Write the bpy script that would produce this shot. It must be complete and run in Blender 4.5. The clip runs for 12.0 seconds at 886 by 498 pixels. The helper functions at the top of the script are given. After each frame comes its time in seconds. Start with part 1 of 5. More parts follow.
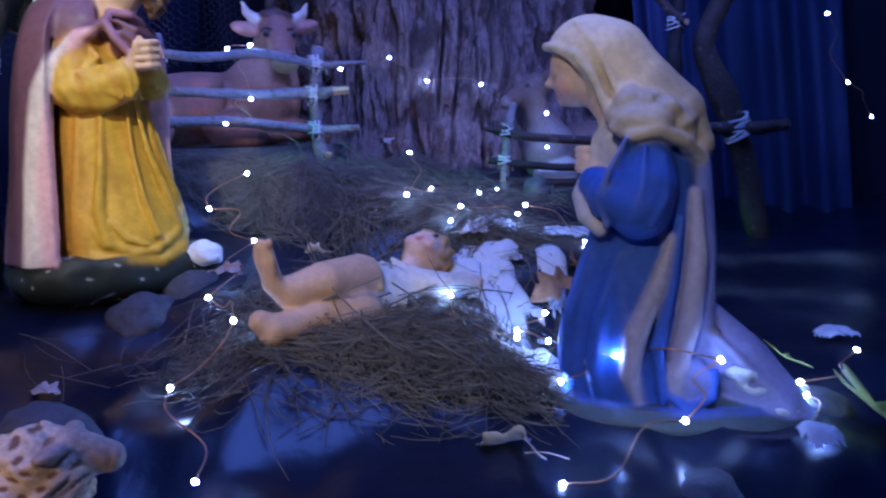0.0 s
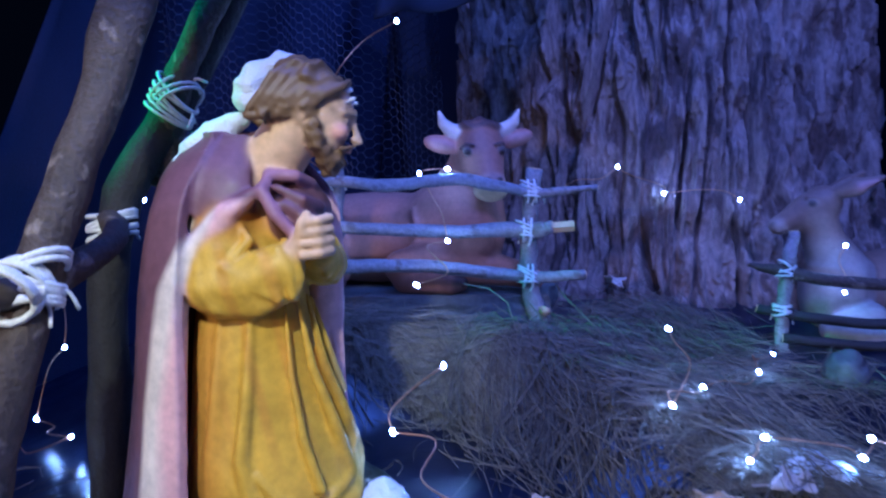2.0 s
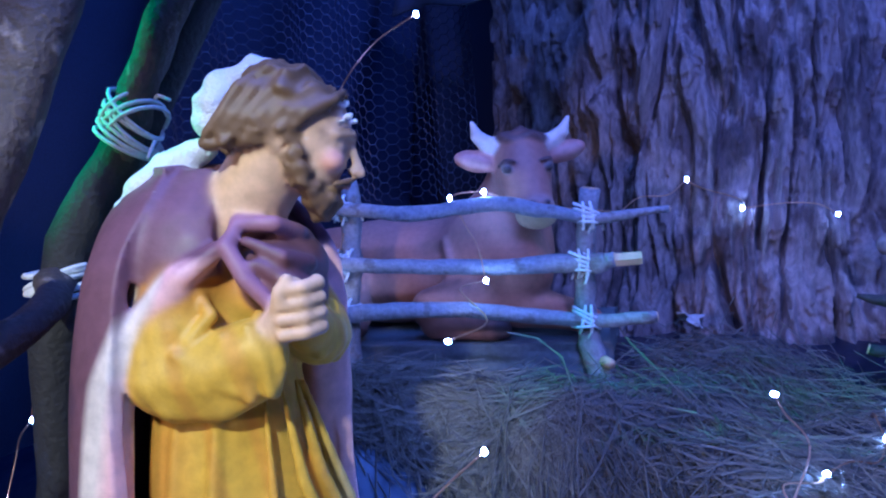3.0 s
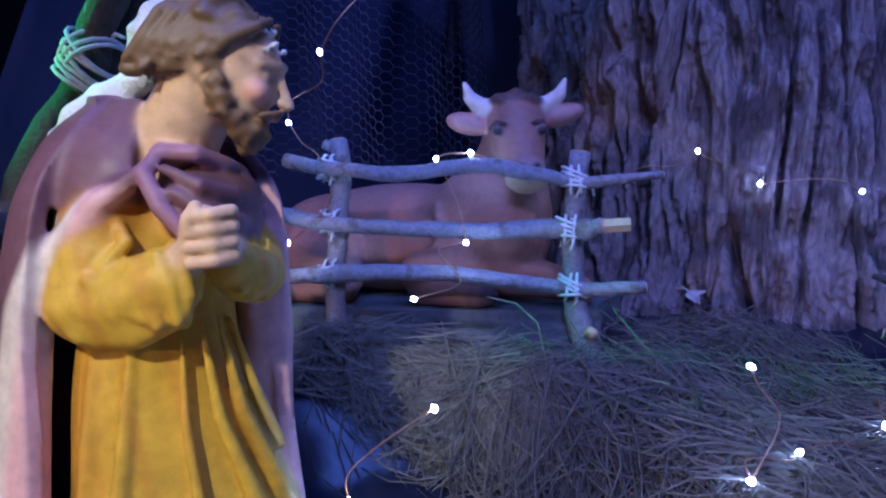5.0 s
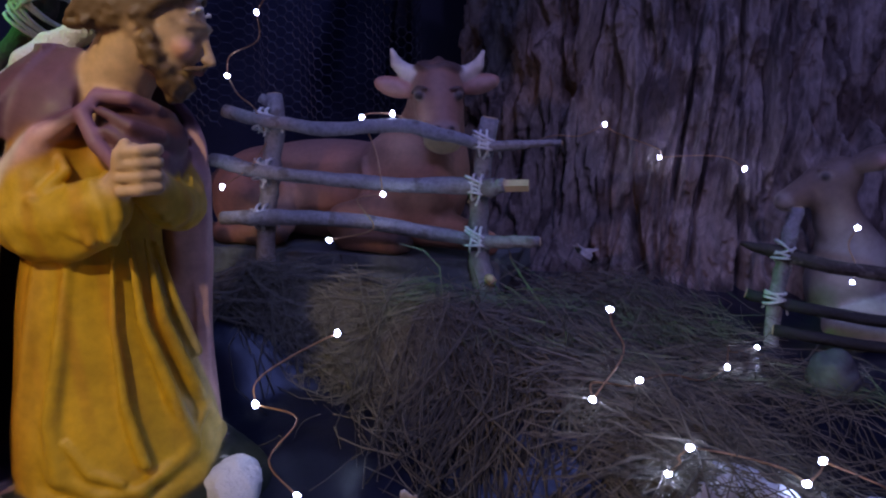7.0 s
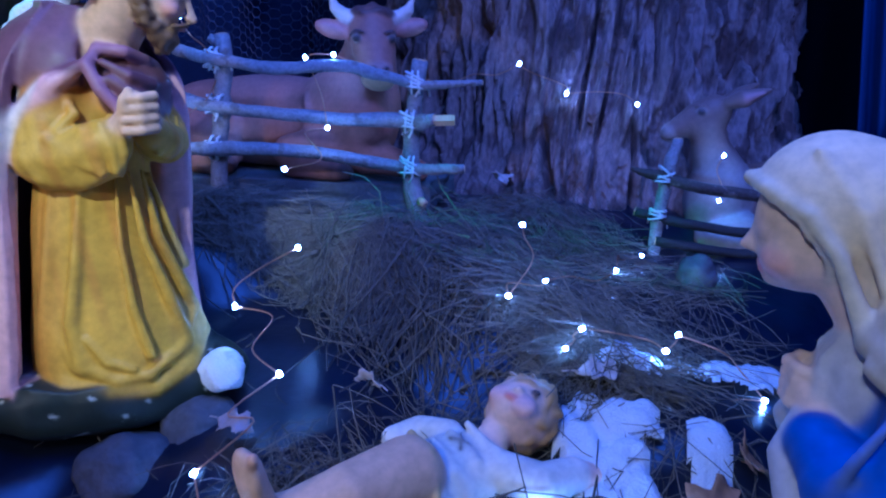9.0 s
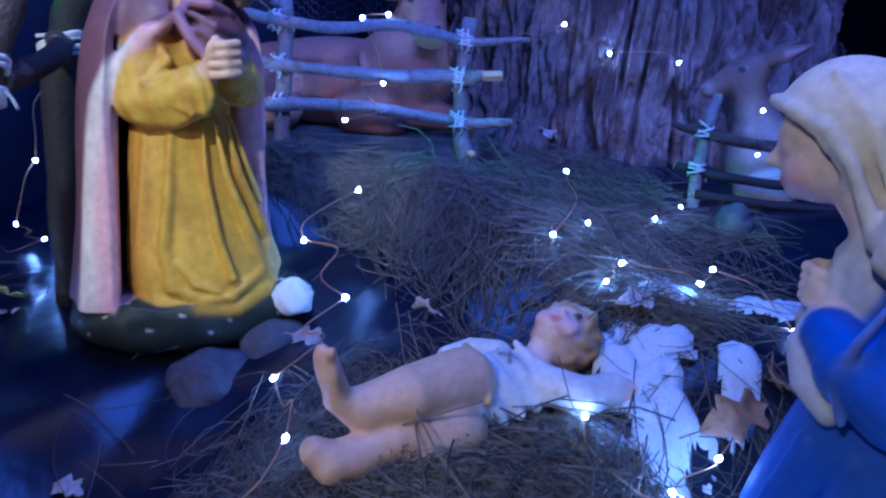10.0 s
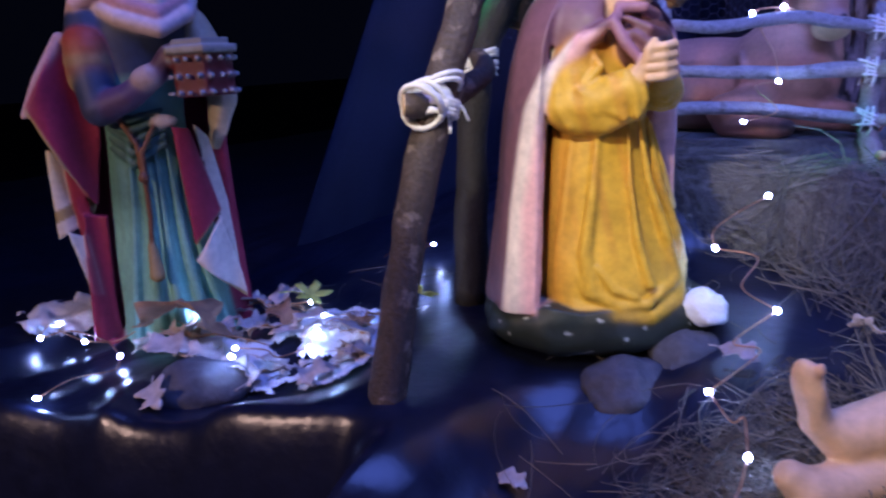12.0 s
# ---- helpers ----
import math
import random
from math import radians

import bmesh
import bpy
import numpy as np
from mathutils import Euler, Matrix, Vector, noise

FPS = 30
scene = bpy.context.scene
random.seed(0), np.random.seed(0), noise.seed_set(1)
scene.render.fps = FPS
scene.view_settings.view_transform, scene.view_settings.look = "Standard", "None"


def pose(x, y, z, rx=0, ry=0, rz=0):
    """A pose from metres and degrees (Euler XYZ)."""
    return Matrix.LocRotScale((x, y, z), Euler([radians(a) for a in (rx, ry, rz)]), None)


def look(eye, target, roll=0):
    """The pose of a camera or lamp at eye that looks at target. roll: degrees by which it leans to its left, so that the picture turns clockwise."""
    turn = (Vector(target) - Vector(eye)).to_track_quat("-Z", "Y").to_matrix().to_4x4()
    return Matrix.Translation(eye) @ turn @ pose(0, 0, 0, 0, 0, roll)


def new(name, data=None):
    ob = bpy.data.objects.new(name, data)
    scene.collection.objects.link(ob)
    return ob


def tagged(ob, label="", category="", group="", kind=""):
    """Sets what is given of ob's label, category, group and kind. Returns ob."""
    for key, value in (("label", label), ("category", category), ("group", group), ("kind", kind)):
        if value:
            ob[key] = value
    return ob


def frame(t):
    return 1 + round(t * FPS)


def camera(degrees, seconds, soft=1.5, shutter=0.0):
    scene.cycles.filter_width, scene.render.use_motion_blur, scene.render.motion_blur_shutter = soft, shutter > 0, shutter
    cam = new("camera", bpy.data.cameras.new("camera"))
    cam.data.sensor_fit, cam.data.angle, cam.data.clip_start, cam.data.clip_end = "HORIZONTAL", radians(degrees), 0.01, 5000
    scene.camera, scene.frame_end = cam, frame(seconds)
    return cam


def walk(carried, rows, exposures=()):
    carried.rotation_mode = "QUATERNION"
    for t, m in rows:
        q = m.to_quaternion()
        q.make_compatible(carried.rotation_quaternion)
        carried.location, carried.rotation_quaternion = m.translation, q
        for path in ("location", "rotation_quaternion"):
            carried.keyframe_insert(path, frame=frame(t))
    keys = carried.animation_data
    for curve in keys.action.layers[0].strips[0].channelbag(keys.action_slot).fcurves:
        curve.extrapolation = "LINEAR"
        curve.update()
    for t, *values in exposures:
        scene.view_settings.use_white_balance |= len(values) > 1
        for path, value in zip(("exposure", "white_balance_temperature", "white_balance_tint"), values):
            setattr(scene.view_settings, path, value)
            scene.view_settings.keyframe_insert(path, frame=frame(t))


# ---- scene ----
cam = camera(63.4, 12.0, soft=2.2, shutter=0.35)
PATH = [
    (0, (0.032, -0.059, 0.466), (-0.042, 1.912, 0.136), -2.1),
    (0.5, (0.009, -0.022, 0.476), (-0.205, 1.946, 0.189), -1.8),
    (1, (-0.019, 0.069, 0.509), (-0.363, 2.022, 0.253), -1.9),
    (1.5, (-0.048, 0.155, 0.551), (-0.492, 2.092, 0.323), -1.8),
    (2, (-0.079, 0.239, 0.593), (-0.602, 2.159, 0.397), -2.3),
    (2.5, (-0.112, 0.316, 0.617), (-0.696, 2.221, 0.443), -3.4),
    (3, (-0.113, 0.387, 0.614), (-0.746, 2.276, 0.435), -4.1),
    (5, (-0.049, 0.425, 0.578), (-0.84, 2.252, 0.39), -2.6),
    (5.5, (-0.029, 0.421, 0.567), (-0.831, 2.243, 0.375), -1.6),
    (6, (-0.005, 0.41, 0.559), (-0.796, 2.235, 0.351), -0.8),
    (6.5, (0.015, 0.386, 0.562), (-0.737, 2.223, 0.319), -0.0),
    (7, (0.024, 0.367, 0.573), (-0.663, 2.223, 0.282), 0.6),
    (9, (0.041, 0.246, 0.593), (-0.411, 2.131, 0.1), 1.2),
    (9.5, (0.046, 0.216, 0.585), (-0.428, 2.087, 0.059), 1.1),
    (10, (0.047, 0.18, 0.57), (-0.505, 2.022, 0.018), 0.7),
    (10.5, (0.033, 0.16, 0.556), (-0.659, 1.951, -0.003), -0.1),
    (11, (0.006, 0.143, 0.553), (-0.856, 1.862, 0.004), -1.3),
    (11.5, (-0.035, 0.136, 0.558), (-1.087, 1.754, 0.034), -2.7),
    (12, (-0.076, 0.131, 0.562), (-1.286, 1.645, 0.07), -3.8),
]
EXPOSURES = [
    (0.0, 0.15, 5100, 7), (1.5, 0.25, 4650, 5), (2.5, 0.48, 4450, 3), (3.0, 0.55, 4400, 3), (5.0, 0.25, 5200, 8), (6.0, 0.15, 5800, 9), (6.5, -0.3, 7200, 8),
    (7.0, -0.8, 7800, 8), (7.6, -0.2, 5800, 6), (9.0, 0.08, 3980, 4), (10.0, 0.15, 4200, 5), (11.0, 0.3, 4900, 10), (12.0, 0.5, 5600, 16),
]
walk(cam, [(t, look(eye, target, roll)) for t, eye, target, roll in PATH], EXPOSURES)

# ---------- light: night, a floodlight on the crib, a green spotlight, and the fairy lights ----------
world = bpy.data.worlds.new("night")
scene.world = world
world.use_nodes = True
world.node_tree.nodes["Background"].inputs[0].default_value = (0.16, 0.2, 0.5, 1)
world.node_tree.nodes["Background"].inputs[1].default_value = 0.004


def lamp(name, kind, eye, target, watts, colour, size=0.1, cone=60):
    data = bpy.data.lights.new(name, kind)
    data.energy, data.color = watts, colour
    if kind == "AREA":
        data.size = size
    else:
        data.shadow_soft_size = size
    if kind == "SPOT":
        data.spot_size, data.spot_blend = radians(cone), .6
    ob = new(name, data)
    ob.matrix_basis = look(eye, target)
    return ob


lamp("floodlight", "SPOT", (-0.24, -0.46, 1.14), (0.08, 0.64, 0.36), 23, (1.0, 0.84, 0.70), 0.04, 27)
# soft blue fill from above, added for ambient light; no such source is visible
lamp("overhead_blue_fill", "AREA", (0.0, 0.55, 1.75), (0.0, 0.80, 0.3), 17, (0.17, 0.25, 1.0), 1.0)
lamp("warm_spotlight", "SPOT", (-0.17, -0.22, 1.28), (-0.392, 0.75, 0.49), 44, (1.0, 0.88, 0.68), 0.03, 19)
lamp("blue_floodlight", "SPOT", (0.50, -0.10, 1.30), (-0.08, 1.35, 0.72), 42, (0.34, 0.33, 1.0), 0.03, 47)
lamp("green_spotlight", "SPOT", (-1.15, 0.40, 1.05), (-0.45, 0.80, 0.66), 34, (0.08, 1.0, 0.30), 0.02, 13)
lamp("orange_spotlight", "SPOT", (-0.65, -0.6, 0.85), (-0.62, 0.50, 0.32), 18, (1.0, 0.62, 0.44), 0.05, 58)


# ---------- materials ----------
def mat(name, colour, rough=0.6, metal=0.0, vary=0.25, scale=20.0, bump=0.2, fine=90.0, spec=0.5, attr="", second=None, mix_scale=6.0, mix_at=0.55, coat=0.0, island=0.0, stretch=(1, 1, 1)):
    """A procedural surface: two scales of variation, relief, and if given a second colour in patches."""
    m = bpy.data.materials.new(name)
    m.use_nodes = True
    nt = m.node_tree
    N, L = nt.nodes.new, nt.links.new
    b = nt.nodes["Principled BSDF"]
    b.inputs["Roughness"].default_value, b.inputs["Metallic"].default_value = rough, metal
    b.inputs["Specular IOR Level"].default_value = spec
    b.inputs["Coat Weight"].default_value = coat
    tc = N("ShaderNodeTexCoord")
    mp = N("ShaderNodeMapping")
    mp.inputs["Scale"].default_value = stretch
    L(tc.outputs["Object"], mp.inputs["Vector"])
    coarse, grain = N("ShaderNodeTexNoise"), N("ShaderNodeTexNoise")
    for node, sc in ((coarse, scale), (grain, fine)):
        node.inputs["Scale"].default_value, node.inputs["Detail"].default_value = sc, 6
        L(mp.outputs[0], node.inputs["Vector"])
    if attr:
        src = N("ShaderNodeAttribute")
        src.attribute_name = attr
        base = src.outputs["Color"]
    else:
        src = N("ShaderNodeRGB")
        src.outputs[0].default_value = (*colour, 1)
        base = src.outputs[0]
    if second:
        patch = N("ShaderNodeTexNoise")
        patch.inputs["Scale"].default_value, patch.inputs["Detail"].default_value = mix_scale, 8
        L(mp.outputs[0], patch.inputs["Vector"])
        ramp = N("ShaderNodeValToRGB")
        ramp.color_ramp.elements[0].position, ramp.color_ramp.elements[1].position = mix_at, min(1, mix_at + .08)
        L(patch.outputs["Fac"], ramp.inputs[0])
        mx = N("ShaderNodeMixRGB")
        L(ramp.outputs[0], mx.inputs[0])
        L(base, mx.inputs[1])
        mx.inputs[2].default_value = (*second, 1)
        base = mx.outputs[0]
    both = N("ShaderNodeMath")
    both.operation = "ADD"
    L(coarse.outputs["Fac"], both.inputs[0])
    L(grain.outputs["Fac"], both.inputs[1])
    last = both.outputs[0]
    if island:
        geo = N("ShaderNodeNewGeometry")
        ad = N("ShaderNodeMath")
        ad.operation = "MULTIPLY_ADD"
        L(geo.outputs["Random Per Island"], ad.inputs[0])
        ad.inputs[1].default_value = island
        L(last, ad.inputs[2])
        last = ad.outputs[0]
    rng = N("ShaderNodeMapRange")
    rng.inputs["From Min"].default_value, rng.inputs["From Max"].default_value = .6, 1.4 + island
    rng.inputs["To Min"].default_value, rng.inputs["To Max"].default_value = 1 - vary, 1 + vary
    L(last, rng.inputs["Value"])
    hsv = N("ShaderNodeHueSaturation")
    L(rng.outputs[0], hsv.inputs["Value"])
    L(base, hsv.inputs["Color"])
    L(hsv.outputs[0], b.inputs["Base Color"])
    if bump:
        bp = N("ShaderNodeBump")
        bp.inputs["Strength"].default_value, bp.inputs["Distance"].default_value = bump, .004
        L(both.outputs[0], bp.inputs["Height"])
        L(bp.outputs[0], b.inputs["Normal"])
    return m


def glow(name, colour, strength):
    m = bpy.data.materials.new(name)
    m.use_nodes = True
    b = m.node_tree.nodes["Principled BSDF"]
    b.inputs["Base Color"].default_value = (.8, .8, .8, 1)
    b.inputs["Emission Color"].default_value = (*colour, 1)
    b.inputs["Emission Strength"].default_value = strength
    return m


PLASTER = mat("painted plaster", (.5, .5, .5), .55, vary=.22, scale=24, bump=.14, fine=130, attr="paint", spec=.35)
WORN = mat("worn painted plaster", (.5, .5, .5), .50, vary=.26, scale=22, bump=.14, fine=120, attr="paint", spec=.35, second=(.60, .55, .46), mix_scale=42, mix_at=.71)
FLEECE = mat("painted fleece", (.5, .5, .5), .6, vary=.3, scale=60, bump=.35, fine=240, attr="paint")
TARP = mat("black plastic sheet", (.007, .009, .022), .28, vary=.4, scale=12, bump=.22, fine=50, spec=.5)
TENT = mat("navy cloth", (.013, .017, .045), .75, vary=.35, scale=8, bump=.25, fine=400)
DRAPE = mat("dark blue cloth", (.034, .045, .125), .75, vary=.3, scale=8, bump=.2, fine=500)
DRAPE_DARK = mat("black cloth", (.009, .010, .025), .8, vary=.3, scale=8, bump=.2, fine=500)
NET = mat("black netting", (.03, .033, .06), .5, vary=.2)
SOIL = mat("dark soil", (.02, .017, .015), .95, vary=.4, scale=12, bump=.6, fine=120)
BARK = mat("conifer bark", (.25, .185, .160), .85, vary=.65, scale=34, bump=1.0, fine=150, second=(.105, .070, .060), mix_scale=26, mix_at=.50, stretch=(1, 1, .45))
STICK = mat("stick bark", (.062, .044, .035), .7, vary=.5, scale=40, bump=.6, fine=220, second=(.19, .15, .12), mix_scale=60, mix_at=.60)
STICK_DARK = mat("dark stick bark", (.022, .020, .019), .75, vary=.4, scale=40, bump=.5, fine=220)
STICK_PALE = mat("grey branch bark", (.27, .25, .25), .7, vary=.4, scale=50, bump=.45, fine=240, second=(.15, .125, .11), mix_scale=50, mix_at=.56)
CUT = mat("cut wood", (.62, .44, .24), .65, vary=.25, scale=60, bump=.2)
TWINE = mat("white twine", (.75, .74, .70), .8, vary=.2, scale=200, bump=.4, fine=800)
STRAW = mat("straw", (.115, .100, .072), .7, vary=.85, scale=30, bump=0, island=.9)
# bed below the stalks, several times darker than the straw
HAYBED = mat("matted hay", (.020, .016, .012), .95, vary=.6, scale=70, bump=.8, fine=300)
SNOW = mat("snow", (.66, .68, .72), .55, vary=.10, scale=60, bump=.6, fine=420)
STONE = mat("fieldstone", (.075, .075, .09), .7, vary=.4, scale=22, bump=.4, fine=140, second=(.11, .105, .11), mix_scale=20)
SLAB = mat("slate slab", (.11, .12, .12), .75, vary=.35, scale=25, bump=.35, fine=160)
WIRE = mat("copper wire", (.55, .30, .16), .4, metal=.8, vary=.1)
LED = glow("fairy light", (.36, .48, 1.0), 210)
LEAF_BROWN = mat("dry oak leaf", (.30, .17, .085), .6, vary=.4, scale=60, bump=.25)
LEAF_PALE = mat("frosted leaf", (.46, .40, .36), .65, vary=.35, scale=60, bump=.25)
LEAF_GREEN = mat("yellow-green leaf", (.42, .48, .10), .5, vary=.35, scale=60, bump=.25)

# ---------- building tools ----------
def empty(name, x=0, y=0, z=0, rz=0, **tags):
    ob = new(name)
    ob.matrix_basis = pose(x, y, z, 0, 0, rz)
    return tagged(ob, **tags)


def part(name, bm, material, parent=None, label="", smooth=True):
    me = bpy.data.meshes.new(name)
    bm.to_mesh(me)
    bm.free()
    return link(name, me, material, parent, label, smooth)


def link(name, me, material, parent=None, label="", smooth=True):
    if not me.materials:
        me.materials.append(material)
    if smooth:
        me.polygons.foreach_set("use_smooth", [True] * len(me.polygons))
    ob = new(name, me)
    if parent:
        ob.parent = parent
    if label:
        ob["label"] = label
    return ob


def raw(name, verts, faces, material, parent=None, label="", smooth=True):
    me = bpy.data.meshes.new(name)
    me.from_pydata(np.asarray(verts, float).tolist(), [], [list(map(int, f)) for f in faces])
    me.update()
    return link(name, me, material, parent, label, smooth)


def spline(points, n):
    """A smooth line of n points through the given ones."""
    p = np.asarray(points, float)
    if len(p) == 2:
        p = np.array([p[0], p[0] * .67 + p[1] * .33, p[0] * .33 + p[1] * .67, p[1]])
    q = np.vstack([2 * p[0] - p[1], p, 2 * p[-1] - p[-2]])
    out = []
    for s in np.linspace(0, len(p) - 1 - 1e-6, n):
        i, t = int(s), s - int(s)
        a, b, c, d = q[i:i + 4]
        out.append(.5 * (2 * b + (c - a) * t + (2 * a - 5 * b + 4 * c - d) * t * t + (3 * b - a - 3 * c + d) * t ** 3))
    return np.array(out)


def tube(line, radii, sides=8, rough=0.0, seed=0, knots=()):
    """Vertices and faces of a closed tube along a line; rough roughens it, knots are (place 0..1, angle, height)."""
    line = np.asarray(line, float)
    n = len(line)
    radii = np.interp(np.linspace(0, 1, n), np.linspace(0, 1, len(radii)), radii)
    tang = np.gradient(line, axis=0)
    tang /= np.linalg.norm(tang, axis=1)[:, None] + 1e-12
    ref = np.array([0.0, 0.0, 1.0]) if abs(tang[0][2]) < .8 else np.array([0.0, 1.0, 0.0])
    verts, faces = [], []
    for i in range(n):
        u = np.cross(tang[i], ref)
        u /= np.linalg.norm(u) + 1e-12
        w = np.cross(u, tang[i])
        for k in range(sides):
            a = 2 * math.pi * k / sides
            r = radii[i]
            if rough:
                r *= 1 + rough * noise.noise(Vector((math.cos(a) * 2 + seed, math.sin(a) * 2, i * .45)))
                for s, ka, h in knots:
                    da = math.atan2(math.sin(a - ka), math.cos(a - ka))
                    r += h * math.exp(-((i / (n - 1) - s) * n / 1.6) ** 2 - (da / .6) ** 2)
            verts.append(line[i] + r * (math.cos(a) * u + math.sin(a) * w))
    for i in range(n - 1):
        for k in range(sides):
            a, b = i * sides + k, i * sides + (k + 1) % sides
            faces.append((a, b, b + sides, a + sides))
    faces.append(tuple(range(sides - 1, -1, -1)))
    faces.append(tuple(range((n - 1) * sides, n * sides)))
    return np.array(verts), faces


# ---------- a small sculpting kit: solids joined softly, then skinned ----------
def ball(c, r, turn=None):
    c, r = np.array(c, np.float32), np.array(r if np.ndim(r) else (r, r, r), np.float32)
    m = None
    if turn is not None:
        m = np.array(turn if np.ndim(turn) == 2 else Euler([radians(a) for a in turn]).to_matrix(), np.float32)

    def f(p):
        q = p - c
        if m is not None:
            q = q @ m
        k0 = np.sqrt(((q / r) ** 2).sum(1)) + 1e-9
        return k0 * (k0 - 1) / (np.sqrt(((q / r / r) ** 2).sum(1)) + 1e-9)
    return f


def limb(a, b, ra, rb):
    a, b = np.array(a, np.float32), np.array(b, np.float32)
    ab = b - a

    def f(p):
        t = np.clip(((p - a) @ ab) / (ab @ ab), 0, 1)
        return np.sqrt(((p - a - t[:, None] * ab) ** 2).sum(1)) - (ra + (rb - ra) * t)
    return f


def chain(points, radii):
    radii = np.interp(np.linspace(0, 1, len(points)), np.linspace(0, 1, len(radii)), radii)
    pieces = [limb(points[i], points[i + 1], radii[i], radii[i + 1]) for i in range(len(points) - 1)]

    def f(p):
        d = pieces[0](p)
        for g in pieces[1:]:
            d = np.minimum(d, g(p))
        return d
    return f


def robe(rows, folds=0.0, count=9, phase=0.0, twist=0.0, fade=(0.0, 1.0), power=2.0):
    """A body turned about the upright: rows of (z, cx, cy, rx, ry); folds: depth of the hanging folds, stronger low down."""
    rows = np.array(rows, np.float32)
    zz = np.linspace(rows[0, 0], rows[-1, 0], 60)
    dense = spline(rows, 240)
    cols = [np.interp(zz, dense[:, 0], dense[:, k]) for k in range(1, 5)]

    def f(p):
        z = p[:, 2]
        cx, cy, rx, ry = (np.interp(z, zz, c).astype(np.float32) for c in cols)
        dx, dy = p[:, 0] - cx, p[:, 1] - cy
        q = ((np.abs(dx / rx)) ** power + (np.abs(dy / ry)) ** power) ** (1 / power)
        d = (q - 1) * np.minimum(rx, ry)
        if folds:
            th = np.arctan2(dy, dx)
            k = np.clip((fade[1] - z) / (fade[1] - fade[0]), 0, 1)
            w = np.sin(count * th + phase + twist * z) + .5 * np.sin((count * 1.7) * th + 2.1 * phase - twist * 1.6 * z)
            d = d - folds * k * w
        return np.maximum(d, np.maximum(rows[0, 0] - z, z - rows[-1, 0]))
    return f


def shell(f, thick):
    return lambda p: np.abs(f(p)) - thick


def cut(f, g):
    return lambda p: np.maximum(f(p), -g(p))


def meet(f, g):
    return lambda p: np.maximum(f(p), g(p))


def sector(cx, cy, turn, half):
    """The wedge of space round the upright at (cx, cy) that opens towards `turn` degrees."""
    a, h = radians(turn), radians(half)

    def f(p):
        x, y = p[:, 0] - cx, p[:, 1] - cy
        u, v = x * math.cos(a) + y * math.sin(a), np.abs(-x * math.sin(a) + y * math.cos(a))
        return v * math.cos(h) - u * math.sin(h)
    return f


def wavy(f, amount, size, seed=0.0):
    """Roughens a solid with crossing waves, as for curls and fleece."""
    def g(p):
        a, b, c = p[:, 0] / size, p[:, 1] / size, p[:, 2] / size
        w = np.sin(a + 1.3 * np.sin(b * .8 + seed)) * np.sin(b + 1.1 * np.sin(c * .9)) + .6 * np.sin(1.7 * c + 1.2 * np.sin(a * 1.1) + seed)
        return f(p) - amount * w
    return g


